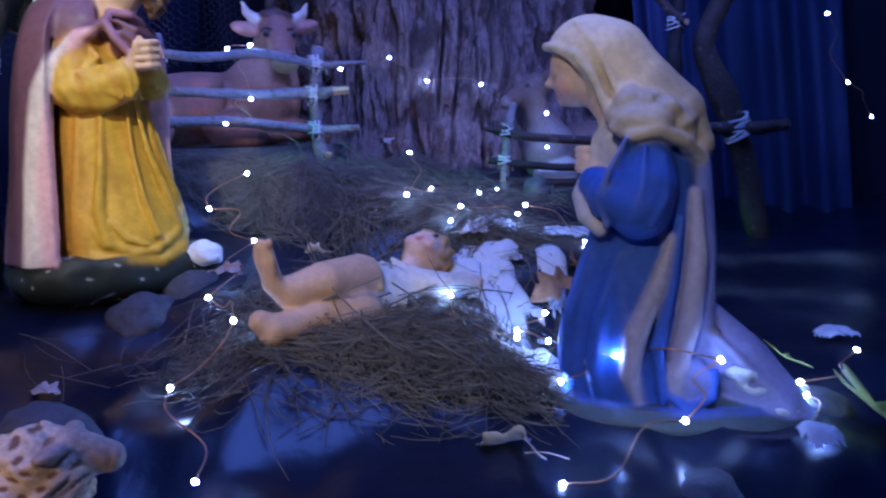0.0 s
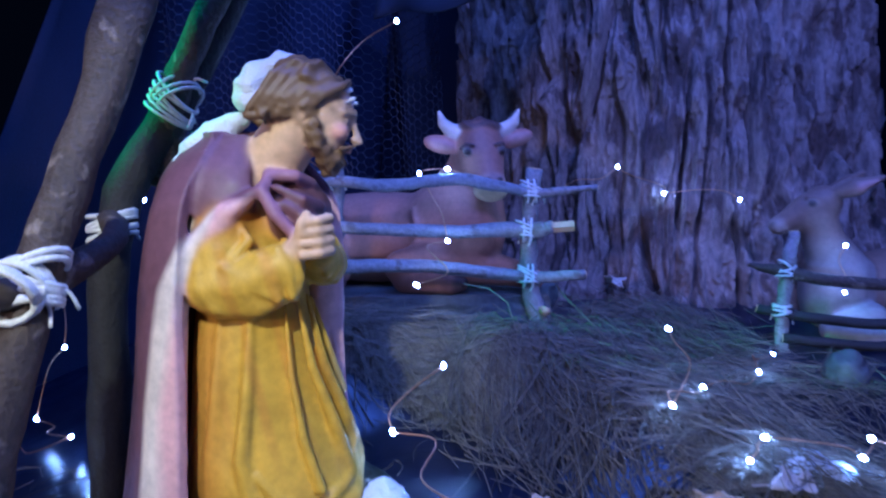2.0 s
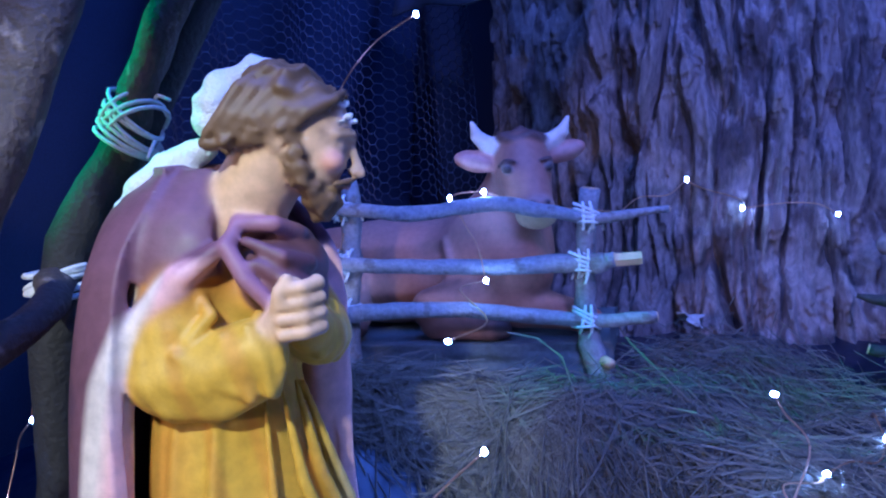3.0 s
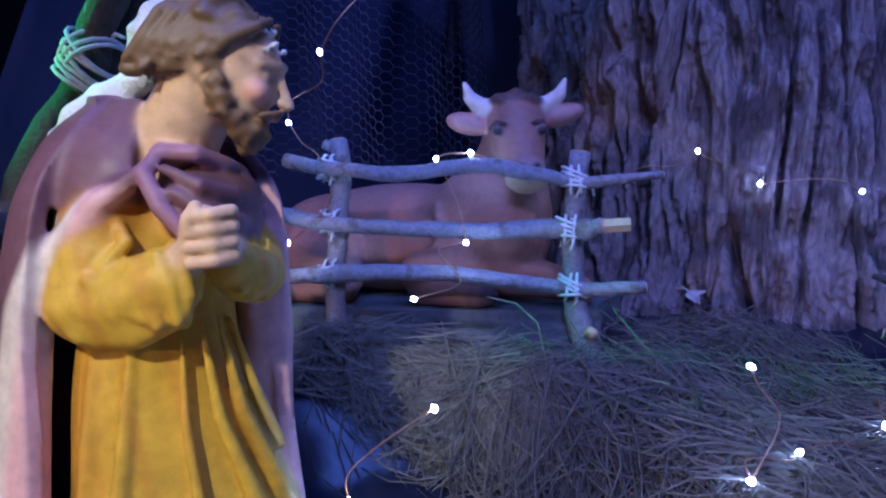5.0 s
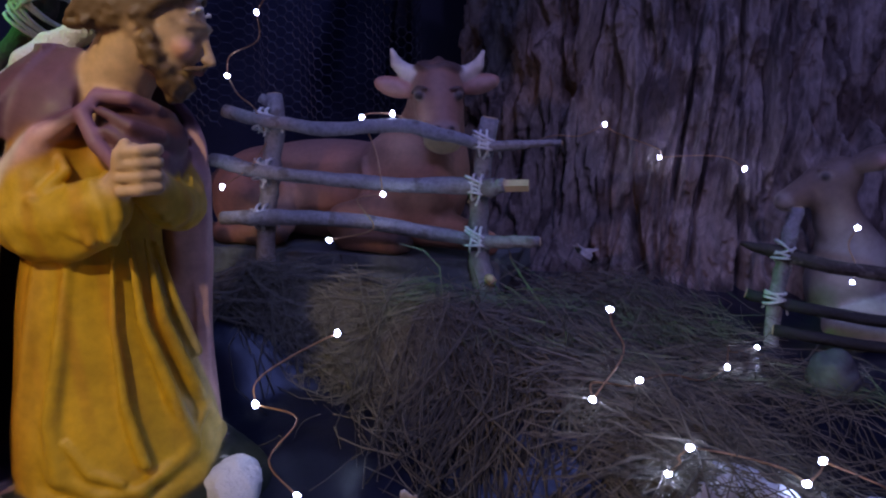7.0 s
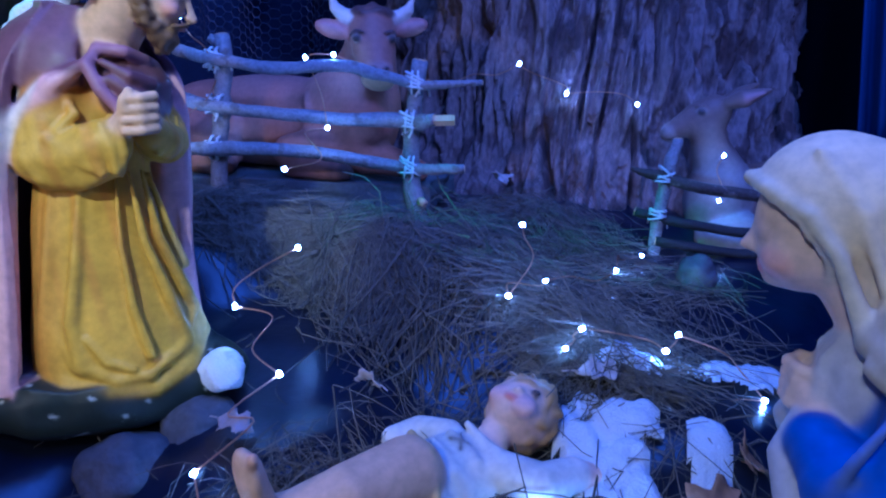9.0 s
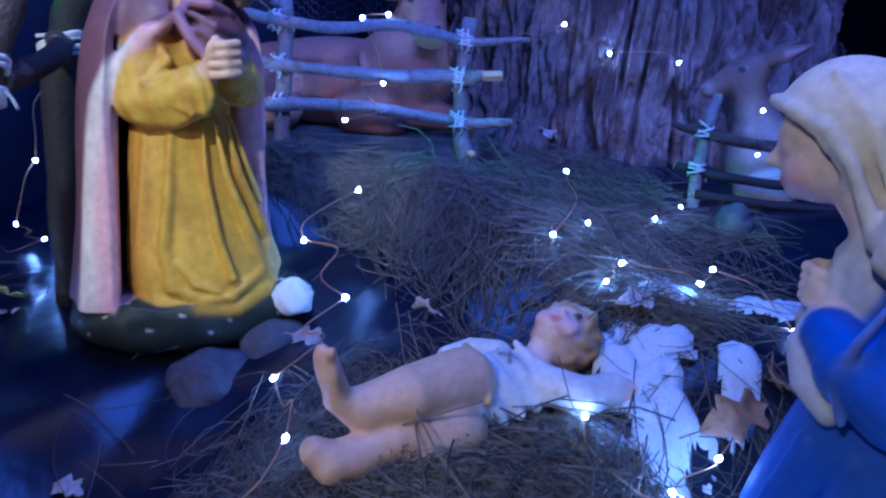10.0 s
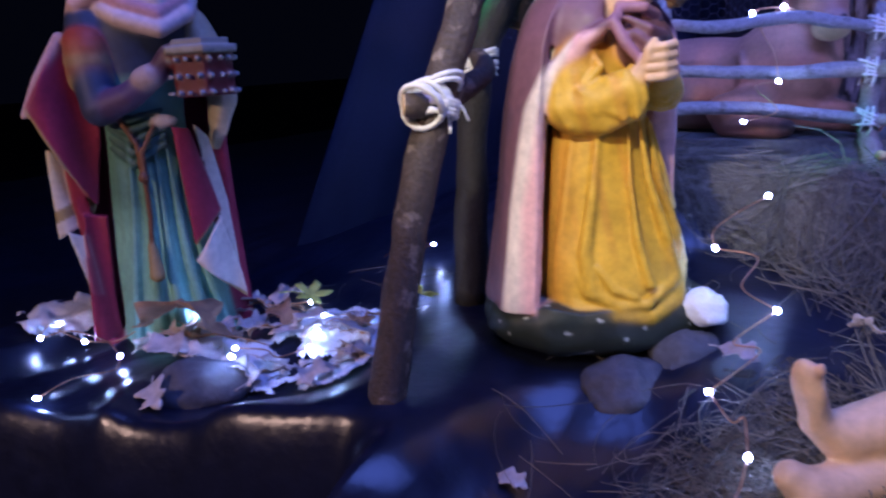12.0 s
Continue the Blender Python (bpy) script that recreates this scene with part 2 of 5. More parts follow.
def sculpt(name, solids, step, material, m, **tags):
    """One skin over all solids; each is (function, colour or function of places, softness)."""
    def blend(d, e, k):
        if k <= 0:
            return np.minimum(d, e)
        h = np.clip(.5 + .5 * (d - e) / k, 0, 1)
        return d * (1 - h) + e * h - k * h * (1 - h)

    def field(p):
        d = np.full(len(p), 9.0, np.float32)
        for f, _, k in solids:
            d = blend(d, f(p).astype(np.float32), k)
        return d
    # bounds by a coarse search
    c = np.stack(np.meshgrid(*[np.arange(-.26, .58, .028)] * 3, indexing="ij"), -1).reshape(-1, 3).astype(np.float32)
    near = c[field(c) < .03]
    lo, hi = near.min(0) - .02, near.max(0) + .02
    B = 4
    nb = np.ceil((hi - lo) / (step * B)).astype(int)
    n = nb * B
    centres = np.stack(np.meshgrid(*[lo[i] + (np.arange(nb[i]) + .5) * step * B for i in range(3)], indexing="ij"), -1).reshape(-1, 3).astype(np.float32)
    far = np.stack([f(centres).astype(np.float32) for f, _, _ in solids])
    d = np.full(len(centres), 9.0, np.float32)
    for e, (_, _, k) in zip(far, solids):
        d = blend(d, e, k)
    close = far < d[None] + step * B * 3.2 + .012
    coarse = d.reshape(nb)
    V = np.kron(np.where(coarse > 0, 1.0, -1.0).astype(np.float32), np.ones((B, B, B), np.float32))
    act = np.kron(np.abs(coarse) < step * B * 1.8, np.ones((B, B, B), bool))
    idx = np.argwhere(act)
    block = np.ravel_multi_index(tuple((idx // B).T), tuple(nb))
    pts = (lo + (idx + .5) * step).astype(np.float32)
    val = np.full(len(pts), 9.0, np.float32)
    for i, (f, _, k) in enumerate(solids):
        q = close[i][block]
        if q.any():
            val[q] = blend(val[q], f(pts[q]).astype(np.float32), k)
    V[act] = val
    V[0], V[-1] = 1, 1
    V[:, 0], V[:, -1] = 1, 1
    V[:, :, 0], V[:, :, -1] = 1, 1
    s = V < 0
    tot = np.zeros(tuple(n - 1), np.int32)
    pos = np.zeros(tuple(n - 1) + (3,), np.float32)
    sl = [slice(0, -1), slice(1, None)]
    for ax in range(3):
        o1, o2 = [a for a in range(3) if a != ax]
        for e1 in (0, 1):
            for e2 in (0, 1):
                ia, ib = [None] * 3, [None] * 3
                ia[ax], ib[ax] = sl[0], sl[1]
                ia[o1] = ib[o1] = sl[e1]
                ia[o2] = ib[o2] = sl[e2]
                va, vb = V[tuple(ia)], V[tuple(ib)]
                x = s[tuple(ia)] != s[tuple(ib)]
                t = np.where(x, va / np.where(x, va - vb, 1), 0)
                tot += x
                pos[..., ax] += np.where(x, t, 0)
                pos[..., o1] += np.where(x, e1, 0)
                pos[..., o2] += np.where(x, e2, 0)
    cells = tot > 0
    ids = -np.ones(cells.shape, np.int64)
    ci = np.argwhere(cells)
    ids[cells] = np.arange(len(ci))
    verts = lo + (ci + .5 + pos[cells] / tot[cells][:, None]) * step
    faces = []
    for ax in range(3):
        o1, o2 = [(1, 2), (2, 0), (0, 1)][ax]
        ia, ib = [slice(1, -1)] * 3, [slice(1, -1)] * 3
        ia[ax], ib[ax] = slice(0, -1), slice(1, None)
        a, b = s[tuple(ia)], s[tuple(ib)]
        for flip in (False, True):
            e = np.argwhere((a & ~b) if not flip else (~a & b))
            if not len(e):
                continue
            base = e.copy()
            for o in (o1, o2):
                base[:, o] += 1
            q = []
            for d1, d2 in ((0, 0), (-1, 0), (-1, -1), (0, -1)):
                k = base.copy()
                k[:, o1] += d1
                k[:, o2] += d2
                q.append(ids[k[:, 0], k[:, 1], k[:, 2]])
            q = np.stack(q, 1)
            faces.append(q[:, ::-1] if flip else q)
    faces = np.vstack(faces)
    faces = faces[(faces >= 0).all(1)]
    # the paint of each solid, blended over a hair's breadth at the borders
    p = verts.astype(np.float32)
    block = np.ravel_multi_index(tuple(np.clip(((p - lo) / (step * B)).astype(int), 0, nb - 1).T), tuple(nb))
    D = np.full((len(p), len(solids)), 1.0, np.float32)
    for i, (f, _, _) in enumerate(solids):
        q = close[i][block]
        if q.any():
            D[q, i] = f(p[q])
    w = np.exp(-np.clip((D - D.min(1)[:, None]) / .0011, 0, 30))
    w /= w.sum(1)[:, None]
    col = np.zeros((len(p), 3))
    for i, (_, paint, _) in enumerate(solids):
        col += w[:, i:i + 1] * (paint(p) if callable(paint) else np.array(paint)[None])
    me = bpy.data.meshes.new(name)
    me.from_pydata(verts.tolist(), [], faces.tolist())
    me.update()
    at = me.color_attributes.new("paint", "FLOAT_COLOR", "POINT")
    at.data.foreach_set("color", np.hstack([col, np.ones((len(p), 1))]).astype(np.float32).ravel())
    ob = link(name, me, material)
    ob.matrix_basis = m
    return tagged(ob, **tags)


# ---------- the ground: a black sheet laid over a bank ----------
GROUND = np.array([
    (0, .3, .17), (-.3, .36, .185), (.3, .35, .17), (-.05, .47, .195), (.2, .5, .185), (.32, .6, .195), (.15, .65, .20), (-.05, .66, .250),
    (-.14, .59, .262), (-.3, .56, .235), (-.48, .56, .278), (-.37, .75, .285), (-.5, .7, .295), (-.27, .86, .33), (-.2, .76, .31), (-.02, .79, .272),
    (.03, .88, .335), (-.05, .95, .365), (.12, .9, .305), (.08, 1.1, .345), (.1, 1.2, .355), (-.2, 1.07, .398), (-.42, 1.04, .402), (-.4, 1.2, .41),
    (-.1, 1.28, .398), (.05, 1.33, .392), (.25, 1.3, .36), (.5, 1.2, .262), (.45, .78, .215), (-.65, .6, .262), (-.85, .62, .262),
])


def ground(x, y):
    """Height of the sheet."""
    d2 = (GROUND[:, 0] - x) ** 2 + (GROUND[:, 1] - y) ** 2
    w = np.exp(-d2 / .006) + 1e-3 / (d2 + .02) ** 2 * 1e-2
    z = float((w * GROUND[:, 2]).sum() / w.sum())
    # the bank breaks off in front of the poles
    side = (x + .48) * -.42 + (y - .525) * .9
    k = min(1, max(0, (-.005 - side) / .07)) * min(1, max(0, (-.44 - x) / .05))
    k = k * k * (3 - 2 * k)
    z = z * (1 - k) + .06 * k
    k2 = min(1, max(0, (.66 - y) / .12))
    z += k2 * .020 * (.5 - abs(noise.noise(Vector((x * 9 + y * 3, y * 4 - x * 5, 8.5)))) * 1.6)
    wr = noise.noise(Vector((x * 7, y * 7, 1.5))) * .007 + abs(noise.noise(Vector((x * 15 + 3, y * 9, 4.5)))) * .007
    return z + wr


def sheet(name, xs, ys, height, material, keep=None, thick=0.0, **tags):
    """A field of heights over a grid; faces outside keep() are left out."""
    verts = np.array([(x, y, height(x, y)) for y in ys for x in xs])
    n = len(xs)
    faces = []
    for j in range(len(ys) - 1):
        for i in range(n - 1):
            f = (j * n + i, j * n + i + 1, (j + 1) * n + i + 1, (j + 1) * n + i)
            if keep is None or all(keep(*verts[q]) for q in f):
                faces.append(f)
    used = sorted({q for f in faces for q in f})
    back = {q: k for k, q in enumerate(used)}
    ob = raw(name, verts[used], [tuple(back[q] for q in f) for f in faces], material)
    return tagged(ob, **tags)


raw_x = np.concatenate([np.linspace(-2.6, -1.1, 14)[:-1], np.linspace(-1.1, -.42, 100)[:-1], np.linspace(-.42, .75, 115), np.linspace(.75, 2.6, 16)[1:]])
raw_y = np.concatenate([np.linspace(-1.6, .2, 16)[:-1], np.linspace(.2, .65, 66)[:-1], np.linspace(.65, 1.5, 84), np.linspace(1.5, 3.2, 14)[1:]])
sheet("ground_sheet", raw_x, raw_y, ground, TARP, kind="structure", label="wrinkled black plastic sheet over the bank", category="ground")
g = 60.0
raw("ground", [(-g, -g, -.05), (g, -g, -.05), (g, g, -.05), (-g, g, -.05)], [(0, 1, 2, 3)], SOIL)
tagged(bpy.data.objects["ground"], "dark bare soil at night", "ground", kind="structure")


# ---------- tree trunk with furrowed bark ----------
def trunk():
    cx, cy = -.045, 1.76
    zz = np.concatenate([np.linspace(.25, 1.0, 300), np.linspace(1.0, 1.9, 60)[1:]])
    aa = np.concatenate([np.linspace(math.pi, 2 * math.pi, 640), np.linspace(2 * math.pi, 3 * math.pi, 50)[1:-1]])
    nz, na = len(zz), len(aa)
    verts = []
    for z in zz:
        r0 = .385 + .05 * math.exp(-(z - .38) / .09) - .02 * (z - .5)
        for a in aa:
            c, s = math.cos(a), math.sin(a)
            # long plates, warped sideways, split by deep cracks, with flakes on them
            w = .045 * noise.noise(Vector((c * 3, s * 3, z * 3.5))) + .012 * noise.noise(Vector((c * 9, s * 9, z * 9)))
            c2, s2 = math.cos(a + w), math.sin(a + w)
            n1 = noise.noise(Vector((c2 * 8, s2 * 8, z * 2.6)))
            n2 = noise.noise(Vector((c2 * 19 + 5, s2 * 19, z * 6.0)))
            n3 = noise.noise(Vector((c2 * 46, s2 * 46, z * 26)))
            crack = min(1.0, abs(n1) * 6.5)
            crack2 = min(1.0, abs(n2) * 5.0)
            step = math.floor((n2 * 1.6 + 1.5 * noise.noise(Vector((c * 9, s * 9, z * 15))) + .5 * n3) * 2.2) / 2.2
            r = r0 + .026 * (crack - 1) + .013 * (crack2 - 1) + .005 * n3 + .011 * step + .020 * noise.noise(Vector((a * 1.6, z * 1.3, 9)))
            verts.append((cx + r * c, cy + r * s, z))
    faces = [(j * na + i, j * na + (i + 1) % na, (j + 1) * na + (i + 1) % na, (j + 1) * na + i) for j in range(nz - 1) for i in range(na)]
    ob = raw("tree_trunk", verts, faces, BARK)
    tagged(ob, "thick old trunk with furrowed grey-brown bark", "tree trunk")


trunk()


# ---------- cloth of the shelter ----------
def hanging(name, line, z0, z1, material, wave=.02, count=9, lean=(0, 0), label="", n=90, m=26):
    """A hanging cloth along a line on the plan, with folds and a hem; lean shifts its top."""
    pts = spline([(x, y, 0) for x, y in line], n)
    verts = []
    for j in range(m):
        t = j / (m - 1)
        for i in range(n):
            x, y, _ = pts[i]
            s = i / (n - 1)
            w = wave * (1 - .45 * t) * (math.sin(count * 6.28 * s + 1.3 * math.sin(9 * s)) + .5 * math.sin(count * 11 * s + 2 * t))
            verts.append((x + lean[0] * t + w * .4, y + lean[1] * t + w, z0 + (z1 - z0) * t + .006 * math.sin(17 * s)))
    faces = [(j * n + i, j * n + i + 1, (j + 1) * n + i + 1, (j + 1) * n + i) for j in range(m - 1) for i in range(n - 1)]
    ob = raw(name, verts, faces, material)
    md = ob.modifiers.new("thickness", "SOLIDIFY")
    md.thickness = .003
    return tagged(ob, label, "cloth", kind="structure")


hanging("drape_back", [(-1.05, 1.85), (-.5, 1.95), (.3, 2.3), (1.2, 2.0)], .2, 1.9, DRAPE_DARK, .03, 9, (0, -.1), "black cloth hung behind the crib")
hanging("drape_right", [(.44, 1.50), (.58, 1.42), (.80, 1.36)], .15, 1.7, DRAPE, .022, 5, (-.14, .05), "dark blue cloth hung in folds beside the trunk")
hanging("drape_side", [(.72, 1.62), (1.1, 1.2), (1.35, .6), (1.4, -.2)], .1, 1.7, DRAPE_DARK, .03, 8, (0, 0), "black cloth closing the side of the crib")


def tent_side():
    """The slanting cloth behind the poles: its free edge runs from the ground up to the poles."""
    n = 40
    verts = []
    for j in range(n):
        t = j / (n - 1)
        for i in range(n):
            s = i / (n - 1)
            a = Vector((-1.03 + .30 * t, .90 + .17 * t, .245 + .80 * t))
            b = Vector((-.66 + .10 * t, 1.75, .30 + .75 * t))
            p = a.lerp(b, s)
            w = .018 * math.sin(9 * s + 2.5 * t) * (1 - .3 * t) + .010 * math.sin(23 * s - 3 * t)
            verts.append((p.x + w, p.y + w * .5, p.z))
    faces = [(j * n + i, j * n + i + 1, (j + 1) * n + i + 1, (j + 1) * n + i) for j in range(n - 1) for i in range(n - 1)]
    ob = raw("tent_cloth", verts, faces, TENT)
    ob.modifiers.new("thickness", "SOLIDIFY").thickness = .003
    tagged(ob, "dark blue cloth slanting down behind the poles", "cloth", kind="structure")


tent_side()


def net():
    """Black netting with a honeycomb of threads, hung behind the poles."""
    verts, faces = [], []

    def thread(a, b):
        k = len(verts)
        d = (b - a).normalized()
        u = d.cross(Vector((0.3, 1, 0))).normalized() * .0007
        w = d.cross(u).normalized() * .0007
        for p in (a, b):
            verts.extend([p + u, p - u * .5 + w * .8, p - u * .5 - w * .8])
        faces.extend([(k, k + 1, k + 4, k + 3), (k + 1, k + 2, k + 5, k + 4), (k + 2, k, k + 3, k + 5)])

    def place(i, j):
        x, z = -.74 + i * .0082, .60 + j * .0071
        y = 1.13 + .55 * (x + .74) + .02 * math.sin(x * 40) + .015 * math.sin(x * 90 + z * 6)
        return Vector((x, y, z))
    for j in range(52):
        for i in range(46):
            if (i + j) % 2:
                thread(place(i - .33, j), place(i + .33, j))
                thread(place(i + .33, j), place(i + .67, j + 1))
                thread(place(i + .33, j), place(i + .67, j - 1))
    ob = raw("netting", verts, faces, NET, smooth=False)
    tagged(ob, "black honeycomb netting hung behind the poles", "netting", kind="structure")


net()
# dark roof cloth over the crib, its front edge just above the trunk's visible part
hanging("roof_edge", [(-.42, 1.18), (-.30, 1.15), (-.16, 1.14), (-.12, 1.16)], .812, .98, DRAPE_DARK, .004, 2, (0, .1), "black roof cloth hanging over the ox", 40, 8)


# ---------- poles and sticks, tied with twine ----------
def lashing(parent, at, axis, r, turns=4, spread=.012, seed=0, cord=.0016):
    """Turns of twine round a stick, two crossing, with loose ends."""
    rnd = random.Random(seed)
    ax = Vector(axis).normalized()
    u = ax.cross(Vector((.3, .2, 1)) if abs(ax.z) < .8 else Vector((1, .2, 0))).normalized()
    w = ax.cross(u)
    for k in range(turns):
        off = (k / max(1, turns - 1) - .5) * spread
        tilt = rnd.uniform(-.5, .5) * spread
        pts = [Vector(at) + ax * (off + tilt * math.sin(a)) + (u * math.cos(a) + w * math.sin(a)) * (r + .0012) for a in np.linspace(0, 6.283, 17)]
        v, f = tube(pts, [cord], 6)
        raw("twine", v, f, TWINE, parent)
    for k in range(2):
        d = (u * rnd.uniform(-1, 1) + w * rnd.uniform(-1, 1) - Vector((0, 0, .8))).normalized()
        p = Vector(at) + (u if k else -w) * r
        v, f = tube(spline([p, p + d * .010 + ax * .004, p + d * .02], 7), [.0014], 5)
        raw("twine", v, f, TWINE, parent)


def stick(name, points, radii, material, parent=None, seed=0, n=22, sides=12, cut_ends=True, rough=.18, **tags):
    rnd = random.Random(seed)
    line = spline(points, n)
    for i in range(n):
        line[i] += np.array([rnd.gauss(0, 1), rnd.gauss(0, 1), rnd.gauss(0, 1)]) * radii[0] * .05
    knots = [(rnd.uniform(.1, .9), rnd.uniform(0, 6.28), radii[0] * rnd.uniform(.25, .6)) for _ in range(5)]
    v, f = tube(line, radii, sides, rough, seed, knots)
    holder = parent or empty(name, **tags)
    body = raw("bark" if not parent else name, v, f, material, holder)
    if cut_ends:
        for e, q in ((0, 1), (-1, -2)):
            d = (line[e] - line[q]) / np.linalg.norm(line[e] - line[q])
            r = radii[0] if e == 0 else radii[-1]
            v, f = tube([line[e] - d * .001, line[e] + d * .0012], [r * .86], sides)
            raw("cut_end", v, f, CUT, body, "pale cut end", smooth=False)
    return holder


pole = stick("pole", [(-.478, .535, .255), (-.474, .575, .40), (-.462, .62, .535), (-.435, .70, .72), (-.40, .79, .95)], [.0165, .0155, .015, .0145], STICK, seed=1, n=30, cut_ends=False,
             label="upright debarked brown pole of the crib shelter", category="pole", group="poles of the shelter")
stick("cross_stick", [(-.470, .585, .534), (-.463, .606, .533), (-.47, .70, .552), (-.515, .765, .566), (-.53, .80, .57)], [.0105, .010], STICK, seed=3,
      label="short brown cross stick with a pale cut end", category="stick")
lash = empty("lashing", label="white twine tied round the pole and cross stick", category="twine")
lashing(lash, (-.463, .606, .533), (-.25, .95, .12), .0175, 7, .022, 2, .0026)
lashing(lash, (-.463, .618, .533), (.03, .3, 1), .0185, 7, .026, 3, .0026)
stick("pole", [(-.553, .775, .29), (-.54, .772, .42), (-.523, .770, .563), (-.478, .81, .67), (-.42, .85, .80), (-.38, .88, .95)], [.018, .017, .0165, .016], STICK_DARK, seed=5, n=30, cut_ends=False,
      label="upright dark pole behind the praying man", category="pole", group="poles of the shelter")
lash = empty("lashing", label="white twine tied round the dark pole", category="twine")
lashing(lash, (-.523, .770, .563), (.06, .0, 1), .0185, 6, .020, 4, .0022)
stick("stick", [(-.500, .806, .598), (-.475, .80, .665), (-.438, .80, .735), (-.36, .82, .85)], [.0115, .0115, .012], STICK, seed=6,
      label="short brown stick tied to the dark pole", category="stick")
lash = empty("lashing", label="white twine tied round pole and stick", category="twine")
lashing(lash, (-.474, .80, .668), (.45, .1, .85), .020, 6, .022, 5)
lashing(lash, (-.47, .80, .674), (-.6, .1, .75), .020, 3, .012, 6)
stick("pole", [(.541, 1.2, .24), (.525, 1.2, .33), (.490, 1.2, .449), (.437, 1.2, .58), (.462, 1.2, .66), (.50, 1.2, .78), (.55, 1.2, .95)], [.0185, .018, .017, .0165], STICK, seed=8, n=34, cut_ends=False,
      label="crooked upright pole of the crib shelter", category="pole", group="poles of the shelter")
stick("branch_stub", [(.462, 1.2, .655), (.485, 1.195, .675), (.505, 1.19, .71)], [.012, .010], STICK, seed=9, label="forked branch stub of the crooked pole", category="stick")
stick("cross_stick", [(.36, 1.23, .455), (.48, 1.182, .449), (.57, 1.178, .452)], [.0095, .010], STICK, seed=10, label="thin cross stick tied to the crooked pole", category="stick")
lash = empty("lashing", label="white twine tied round the crooked pole", category="twine")
lashing(lash, (.492, 1.192, .449), (-.25, 0, 1), .0195, 8, .028, 7, .0026)
stick("stick", [(.383, 1.2, .50), (.386, 1.2, .58), (.392, 1.2, .66), (.395, 1.2, .9)], [.011, .012], STICK_DARK, seed=11, label="dark upright stick beside the crooked pole", category="stick")
lash = empty("lashing", label="white twine tied round the dark stick", category="twine")
lashing(lash, (.388, 1.2, .628), (.05, 0, 1), .0125, 5, .016, 8)
stick("stick", [(.33, 1.21, .70), (.388, 1.19, .635), (.40, 1.18, .625)], [.006, .006], STICK, seed=12, label="thin slanting stick tied to another", category="stick")


# ---------- small fence before the ox ----------
def ox_fence():
    f = empty("rail_fence", label="small rustic fence of grey branches tied with white twine", category="fence")
    stick("post", [(-.447, 1.055, .385), (-.443, 1.055, .49), (-.44, 1.062, .545), (-.442, 1.075, .625)], [.0105, .010, .0095], STICK_PALE, f, 21, rough=.22)
    stick("post", [(-.186, 1.09, .385), (-.199, 1.09, .43), (-.207, 1.098, .50), (-.197, 1.10, .60)], [.0115, .0105, .0095], STICK_PALE, f, 22, rough=.22)
    v, q = tube([(-.190, 1.085, .432), (-.182, 1.072, .432)], [.0055, .005], 9)
    raw("twig_stub", v, q, CUT, f, "pale cut twig stub")
    v, q = tube([(-.446, 1.072, .615), (-.457, 1.068, .622)], [.006, .0055], 9)
    raw("twig_stub", v, q, STICK_PALE, f)
    stick("rail", [(-.50, 1.062, .607), (-.448, 1.052, .597), (-.36, 1.06, .588), (-.28, 1.075, .592), (-.2, 1.085, .573), (-.125, 1.12, .575)], [.0075, .007, .0065, .0035], STICK_PALE, f, 23, 30)
    stick("rail", [(-.50, 1.035, .552), (-.44, 1.04, .541), (-.33, 1.065, .531), (-.207, 1.083, .5275), (-.175, 1.086, .531)], [.0075, .0075, .008, .0075], STICK_PALE, f, 24, 30)
    v, q = tube([(-.183, 1.086, .530), (-.150, 1.09, .5315)], [.0068, .0065], 5)
    raw("peeled_end", v, q, CUT, f, "pale peeled end", smooth=False)
    stick("rail", [(-.485, 1.03, .488), (-.44, 1.038, .490), (-.33, 1.06, .489), (-.207, 1.083, .4725), (-.14, 1.10, .472)], [.0075, .0085, .0075, .006], STICK_PALE, f, 25, 30)
    for p, r, sd in (((-.446, 1.062, .597), .012, 1), ((-.441, 1.052, .541), .012, 2), ((-.443, 1.047, .490), .013, 3), ((-.2, 1.093, .574), .012, 4), ((-.206, 1.09, .5275), .0125, 5), ((-.205, 1.09, .4725), .0125, 6)):
        lashing(f, p, (.1, .1, 1), r, 4, .012, sd + 30)
        lashing(f, p, (1, .2, .0), r, 2, .008, sd + 60)


ox_fence()


def donkey_fence():
    f = empty("rail_fence", label="small broken fence of grey sticks before the donkey", category="fence")
    stick("post", [(.098, 1.225, .345), (.102, 1.235, .42), (.108, 1.24, .465), (.118, 1.25, .505)], [.008, .0075, .007], STICK_PALE, f, 41)
    stick("rail", [(.060, 1.235, .466), (.085, 1.232, .460), (.16, 1.23, .445), (.27, 1.24, .435), (.38, 1.25, .43)], [.0025, .0075, .0075, .007], STICK, f, 42, cut_ends=False)
    stick("rail", [(.07, 1.235, .408), (.16, 1.225, .395), (.3, 1.23, .385)], [.0065, .007], STICK_DARK, f, 43)
    stick("rail", [(.10, 1.222, .372), (.2, 1.215, .365), (.32, 1.23, .36)], [.0065, .006], STICK_DARK, f, 44)
    lashing(f, (.104, 1.232, .458), (.2, .1, 1), .0095, 4, .012, 71)
    lashing(f, (.099, 1.228, .408), (.1, .1, 1), .0095, 4, .009, 72)


donkey_fence()


